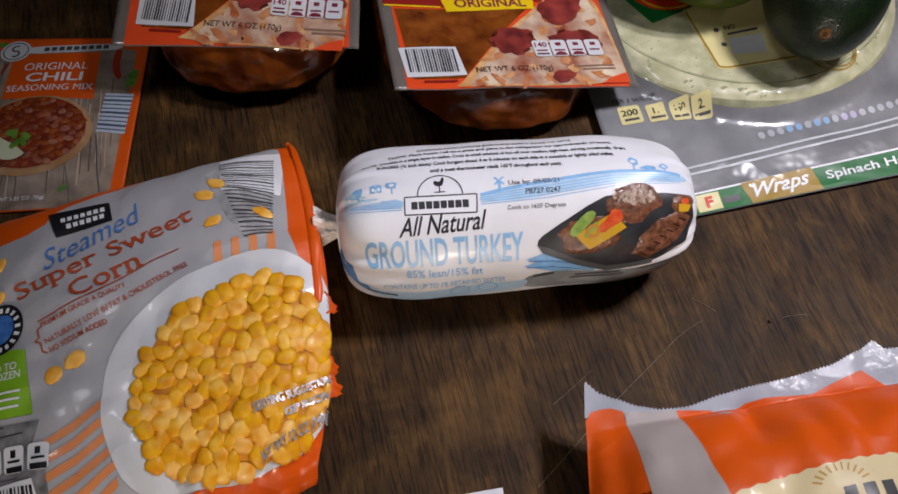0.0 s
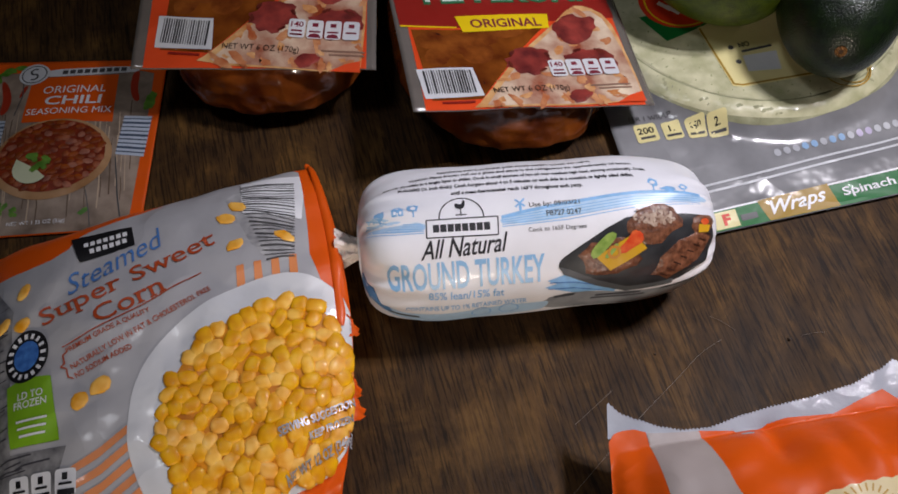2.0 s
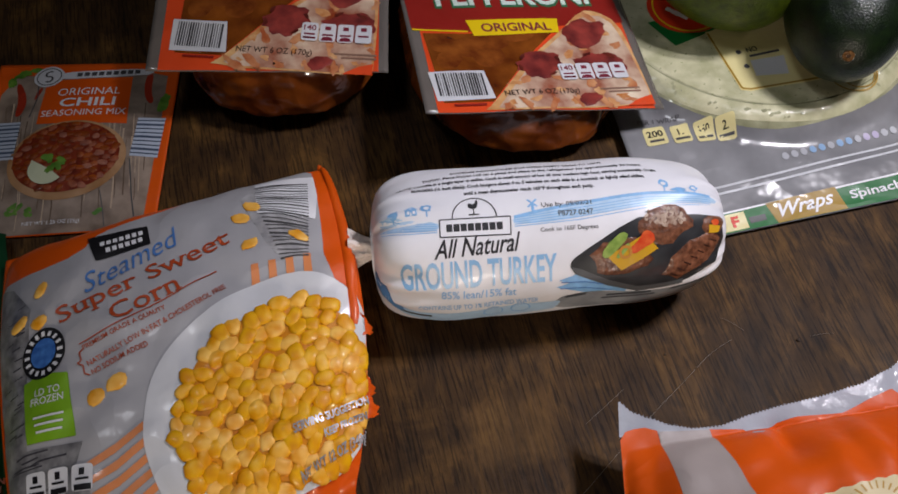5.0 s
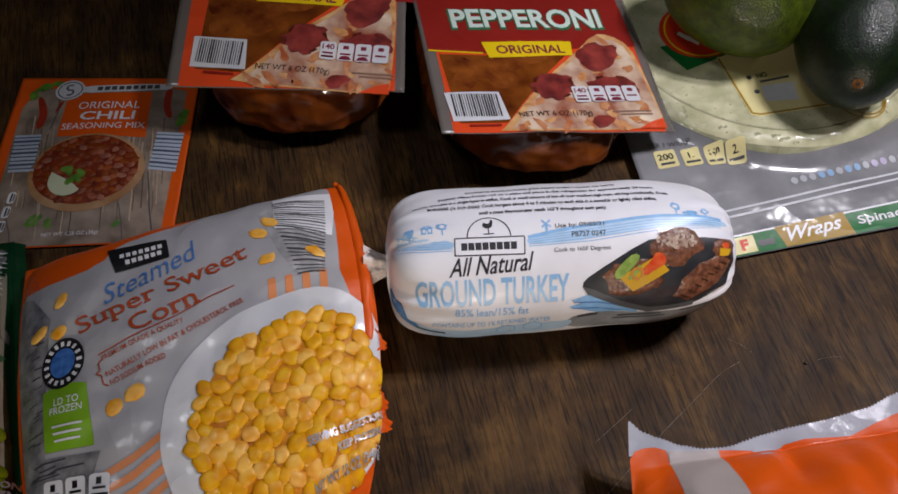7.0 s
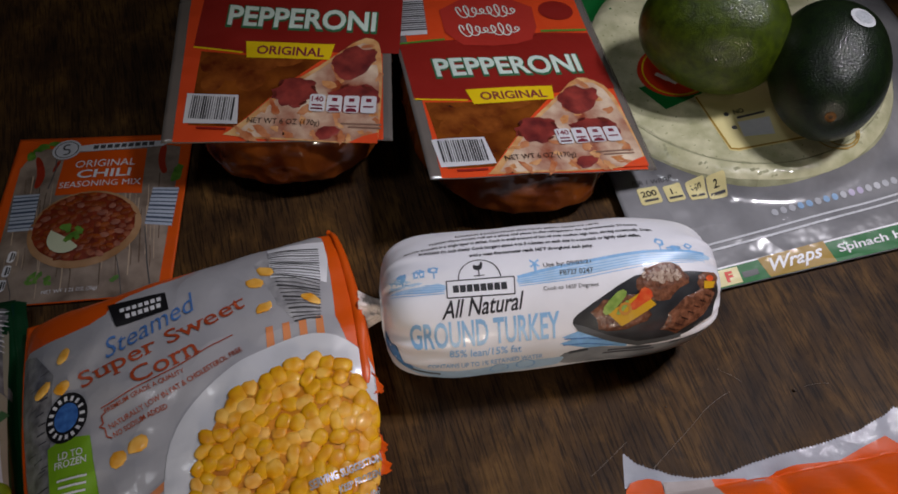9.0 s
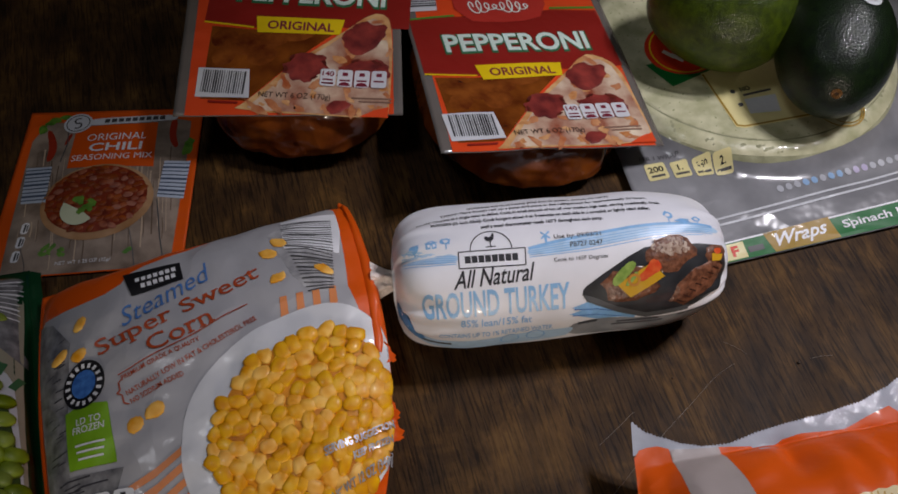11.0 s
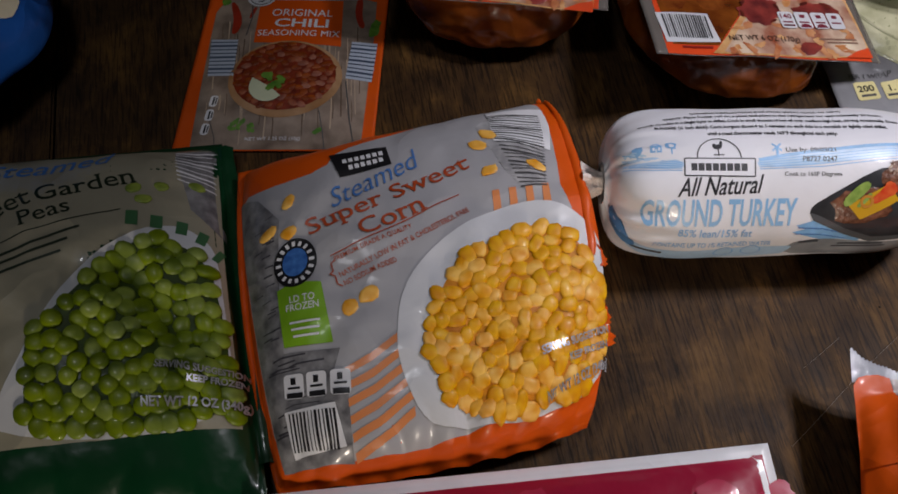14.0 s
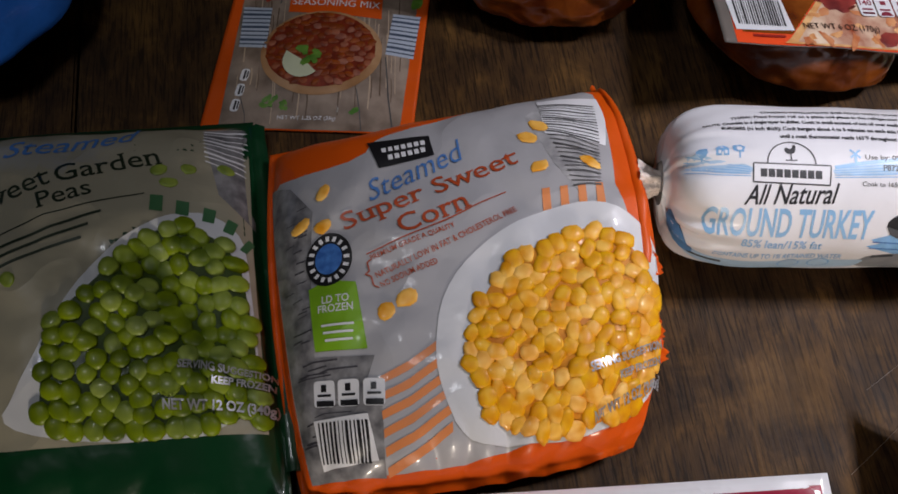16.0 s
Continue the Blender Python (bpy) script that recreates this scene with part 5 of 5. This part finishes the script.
F.poly("farm", [rect(18.5, 0.8, 5, 3.0), [(15.4, -0.6), (21.6, -0.6), (18.5, -3.4)], oval(11, 0.8, 2.4, 2.0, 0, 14, 0.5), oval(25.2, -0.8, 2.4, 2.0, 0, 14, 0.5, 3), rect(11, 3.2, 0.6, 2.6), rect(25.2, 1.8, 0.6, 3.0), rect(70.4, 3.0, 1.2, 4), rect(70.4, 1.0, 5.2, 0.8, 40), rect(70.4, 1.0, 5.2, 0.8, -40),
                oval(129, -5.2, 2.4, 2.0, 0, 14, 0.5, 4), oval(143, -4.0, 2.2, 1.8, 0, 14, 0.5, 5), oval(135.5, -2.2, 3.4, 1.4, 0, 14, 0.5, 6), rect(129, -2.6, 0.6, 3.4), rect(143, -1.8, 0.6, 2.6)], 2, SKY, "blue farm and trees")
F.poly("farm_window", [rect(17.4, 0.9, 1.0, 1.4), rect(19.8, 0.9, 1.0, 1.4), rect(18.5, -1.4, 0.8, 0.8), rect(18.5, 1.6, 0.6, 1.4), oval(25.2, -0.8, 1.2, 1.0, 0, 10), oval(129, -5.2, 1.2, 1.0, 0, 10), oval(143, -4.0, 1.1, 0.9, 0, 10)], 3, CHUB_WHITE)


def rolltext(name, body, w, h, x, y, layer, material, rot=0.0, bold=0.0, shear=0.0):
    """The arc length runs downwards, so lettering is mirrored to stand upright."""
    bm = text_bm(body, w / 1000, h / 1000, 0, 0, 0, bold, shear)
    c, s = math.cos(radians(rot)), math.sin(radians(rot))
    for v in bm.verts:
        dx, dy = v.co.x, -v.co.y
        v.co = (x / 1000 + c * dx - s * dy, y / 1000 + s * dx + c * dy, 0)
    return lay(name, bm, CH, CH.step * layer, material, chub, "", 0.002)


F.poly("brand_arch", stroke(arc(45.2, 5.6, 9.4, 180, 360, 24), 0.5), 3, FINE)
F.poly("brand_box", stroke([(30.3, 5.5), (60.5, 6.2), (60.0, 14.0), (30.0, 13.3), (30.3, 5.5)], 0.55), 3, FINE, "thin black brand frame")
F.poly("brand_field", [[(30.6, 5.8), (60.2, 6.5), (59.7, 13.7), (30.3, 13.0)]], 2, CHUB_WHITE)
F.poly("brand_mark", [rect(34.2 + 3.05 * i, 9.5 + 0.07 * i, 2.6, 3.3, 1) for i in range(8)], 3, FINE)
F.poly("weathervane", [rect(45.2, 4.2, 4.6, 0.5), rect(45.2, 2.8, 0.5, 3.6), rounded([(43.4, -1.6), (42.6, -0.2), (43.6, 1.4), (46.0, 1.5), (47.0, 0.4), (47.4, -2.4), (46.4, -2.8), (46.0, -1.2), (44.8, -0.6)], 1)], 3, FINE, "black cockerel weathervane")
rolltext("lettering", "All Natural", 37.5, 8.2, 45.4, 17.9, 3, FINE, -2.5, 0.012, 0.42)
rolltext("title", "GROUND TURKEY", 66.8, 13.2, 45.6, 30.3, 3, TITLE_BLUE, -0.7, 0.020)
rolltext("lettering", "85% lean/15% fat", 32.4, 4.2, 45.4, 40.6, 3, SKY, 0.0, 0.01)
rolltext("lettering", "CONTAINS UP TO 1% RETAINED WATER", 52.4, 3.2, 45.3, 47.7, 3, SKY, -1.8, 0.012)
rolltext("fine_print", "COOKING INSTRUCTIONS (FOR FOOD SAFETY COOK TO 165\u00b0F)", 68, 2.5, 71.2, -22.2, 3, FINE, -0.8, 0.03)
rolltext("fine_print", "THAW: Place frozen roll on a plate and place in the refrigerator for approximately 24 hours.", 98, 2.5, 73.5, -18.2, 3, FINE, 0.0, 0.03)
rolltext("fine_print", "SAUTE: Crumble in a single layer in skillet. Cook in small amount of hot oil over medium high heat, stirring occasionally. Drain.", 115, 2.6, 70.5, -14.1, 3, FINE, 0.6, 0.03)
rolltext("fine_print", "BURGERS (\u00bd inch thick): Cook burgers about 4 to 5 minutes on each side in a nonstick or lightly oiled skillet,", 102, 2.6, 70.5, -10.1, 3, FINE, 0.8, 0.03)
rolltext("fine_print", "until a meat thermometer reads 165\u00b0F throughout each patty.", 56.5, 2.6, 70.2, -6.1, 3, FINE, 1.0, 0.03)
rolltext("stamp", "Use by: 09/03/21", 21.6, 2.6, 85, 2.6, 4, FINE, 0.3, 0.01)
rolltext("stamp", "P8727 0247", 15, 2.4, 88.6, 6.5, 4, FINE, 0.3, 0.01)
rolltext("stamp", "Cook to 165F Degrees", 24.7, 2.4, 85.2, 13.3, 4, FINE, 0.3)
# tray with burgers
F.poly("blue_swash", [[(80, 36.5), (88, 34), (112, 41), (110, 47), (96, 44)], [(79, 40), (88, 37.5), (104, 45.5), (92, 45)]], 2, SKY, "blue brush stroke")
F.poly("swash_line", stroke([(81, 37.6), (92, 38.6), (108, 43.2)], 0.5) + stroke([(80.5, 41.0), (92, 42.0), (104, 45.0)], 0.5), 3, DARK_BLUE)
F.poly("tray", [rounded([(84.2, 29), (88, 25), (112.5, 11), (121, 10.4), (148, 10.5), (154, 14), (155.5, 28), (150, 41), (136, 45), (115, 46), (102, 41), (87, 33)], 1)], 3, TRAY, "black tray printed on the roll")
F.poly("tray_side", [[(84.6, 30), (87, 34), (102, 42), (115, 47), (136, 46), (136, 43), (115, 43.6), (102, 38.6), (90, 32)]], 4, film("tray_rim_print", "55575a"))
F.blobs("patty", [(107, 27.5, 13.5, 8.6, -0.1), (126.5, 14.5, 12, 8.4, -0.1), (140, 30.5, 15.5, 7.8, -0.65), (149.5, 16, 5.8, 5.4, 0.2)], 5, PATTY, 0.5, 18, "browned meat patty", each=True)
F.poly("cheese_slice", [[(100.5, 26.5), (107, 33.5), (122.8, 24.5), (117, 17.8)], [(147, 16), (153, 17), (151.5, 20.5), (146.5, 20)]], 17, film("cheese_slice_print", "cf9f22"), "yellow cheese slice", each=True)
F.poly("topping_green", [rounded([(98, 25), (100, 28), (105, 24), (110.5, 18), (107.5, 16), (102, 20)], 1), rounded([(104, 27), (106, 28), (111, 22), (109, 21)], 1)], 19, film("green_pepper_print", "6f8f3c", col2="9db35c", scale=300), "green pepper strip", each=True)
F.poly("topping_red", [rounded([(110, 24), (112, 26.5), (117, 23.5), (121.5, 21.5), (121, 17.5), (117, 16), (114.5, 20)], 1), rounded([(147.5, 14), (151.5, 13), (152.5, 16), (149, 17)], 1)], 20, film("red_topping_print", "c8391a", col2="dc6a38", scale=260), "red pepper strip", each=True)
F.poly("topping_olive", stroke(arc(108.5, 25, 2.4, 0, 360, 14), 1.2), 21, film("olive_print", "c98a3a"))
rng = random.Random(17)
F.poly("patty_crumb", [oval(126.5 + 10 * math.cos(i * 2.4) * ((i * 0.37) % 1), 11.5 + 5 * math.sin(i * 2.4) * ((i * 0.61) % 1), rng.uniform(0.5, 1.5), rng.uniform(0.4, 1.0), i * 33, 8, 0.6, i) for i in range(60)], 17, film("crumb_print", "c9b6a4", col2="7d5a48", scale=400))
F.poly("grill_mark", sum([stroke([(129 + i * 3.0, 37.5 - i * 2.4), (132.5 + i * 3.0, 39.5 - i * 2.4)], 0.6) for i in range(8)], []), 17, film("char_print", "35201a"))
F.poly("lower_band", [rounded([(4, 50), (14, 56), (30, 53), (80, 48.5), (82, 51), (78, 60), (30, 66), (12, 66)], 1)], 2, PALE_SKY, "pale blue lower band")
F.poly("slate_band", [rounded([(78, 47.5), (92, 44.5), (112, 47.2), (135, 48.2), (157, 46), (158, 62), (100, 64), (80, 58)], 1)], 1, film("slate_band_print", "6f747c", col2="a2a6ac", scale=60, rough=0.4), "slate grey lower band")
F.poly("blue_end", [rounded([(1.4, 33), (3.6, 40), (8, 49), (14, 56.5), (10, 61), (4, 58), (1.2, 48)], 1)], 5, film("blue_end_print", "5f93c9", rough=0.4), "blue printed end")
F.poly("lower_badge", sum([stroke(arc(x, y, 4.2, 0, 360, 18), 0.8) for x, y in ((52, 54.5), (64, 53.2))], []), 2, SKY)
F.poly("lower_print", [rect(18, 58.5, 14, 2.0, -10), rect(88, 46.5, 9, 1.8, -4), rect(112, 48.8, 20, 1.4, -1), rect(112, 51.2, 24, 1.4, -1), rect(140, 48.6, 18, 1.4, -1)], 3, mat("slate_print", "44484f", 0.4), each=True)

# ---- small things on the table ----
HAIR = mat("pale_hair", "8f8274", 0.4)


def strand(name, pts, r, label):
    cu = bpy.data.curves.new(name, "CURVE")
    cu.dimensions, cu.bevel_depth, cu.bevel_resolution = "3D", r, 1
    sp = cu.splines.new("NURBS")
    sp.points.add(len(pts) - 1)
    for p, q in zip(sp.points, pts):
        p.co = (*q, 1)
    sp.use_endpoint_u = True
    sp.order_u = 3
    cu.materials.append(HAIR)
    o = new(name, cu)
    return tagged(o, label, "hair")


strand("hair", [(0.174, 0.254, 0.0006), (0.164, 0.248, 0.002), (0.152, 0.235, 0.001), (0.136, 0.219, 0.0015), (0.121, 0.203, 0.001), (0.107, 0.187, 0.0012), (0.095, 0.174, 0.0006)], 0.00007, "long pale hair lying on the dark table")
strand("hair", [(0.170, 0.266, 0.0006), (0.176, 0.263, 0.0016), (0.181, 0.259, 0.0006)], 0.00006, "short pale hair lying on the dark table")
strand("hair", [(0.103, 0.211, 0.0005), (0.113, 0.220, 0.001), (0.121, 0.228, 0.0005)], 0.00006, "short pale hair lying on the dark table")
strand("hair", [(0.212, 0.257, 0.0005), (0.218, 0.259, 0.001), (0.224, 0.259, 0.0005)], 0.00006, "short pale hair lying on the dark table")
rng = random.Random(5)
for x, y, r in ((0.206, 0.255, 0.0009), (0.142, 0.246, 0.0005), (0.196, 0.216, 0.0005)):
    bm = bmesh.new()
    bmesh.ops.create_icosphere(bm, subdivisions=2, radius=r)
    for v in bm.verts:
        v.co *= 1 + 0.35 * noise.noise(v.co * 1800 + Vector((x * 99, y, 0)))
        v.co.z *= 0.7
    o = part("crumb", bm, mat("crumb_brown", "3a2a1c", 0.6))
    o.location = (x, y, r * 0.6)
    tagged(o, "tiny dark crumb lying on the table", "crumb", "crumbs")
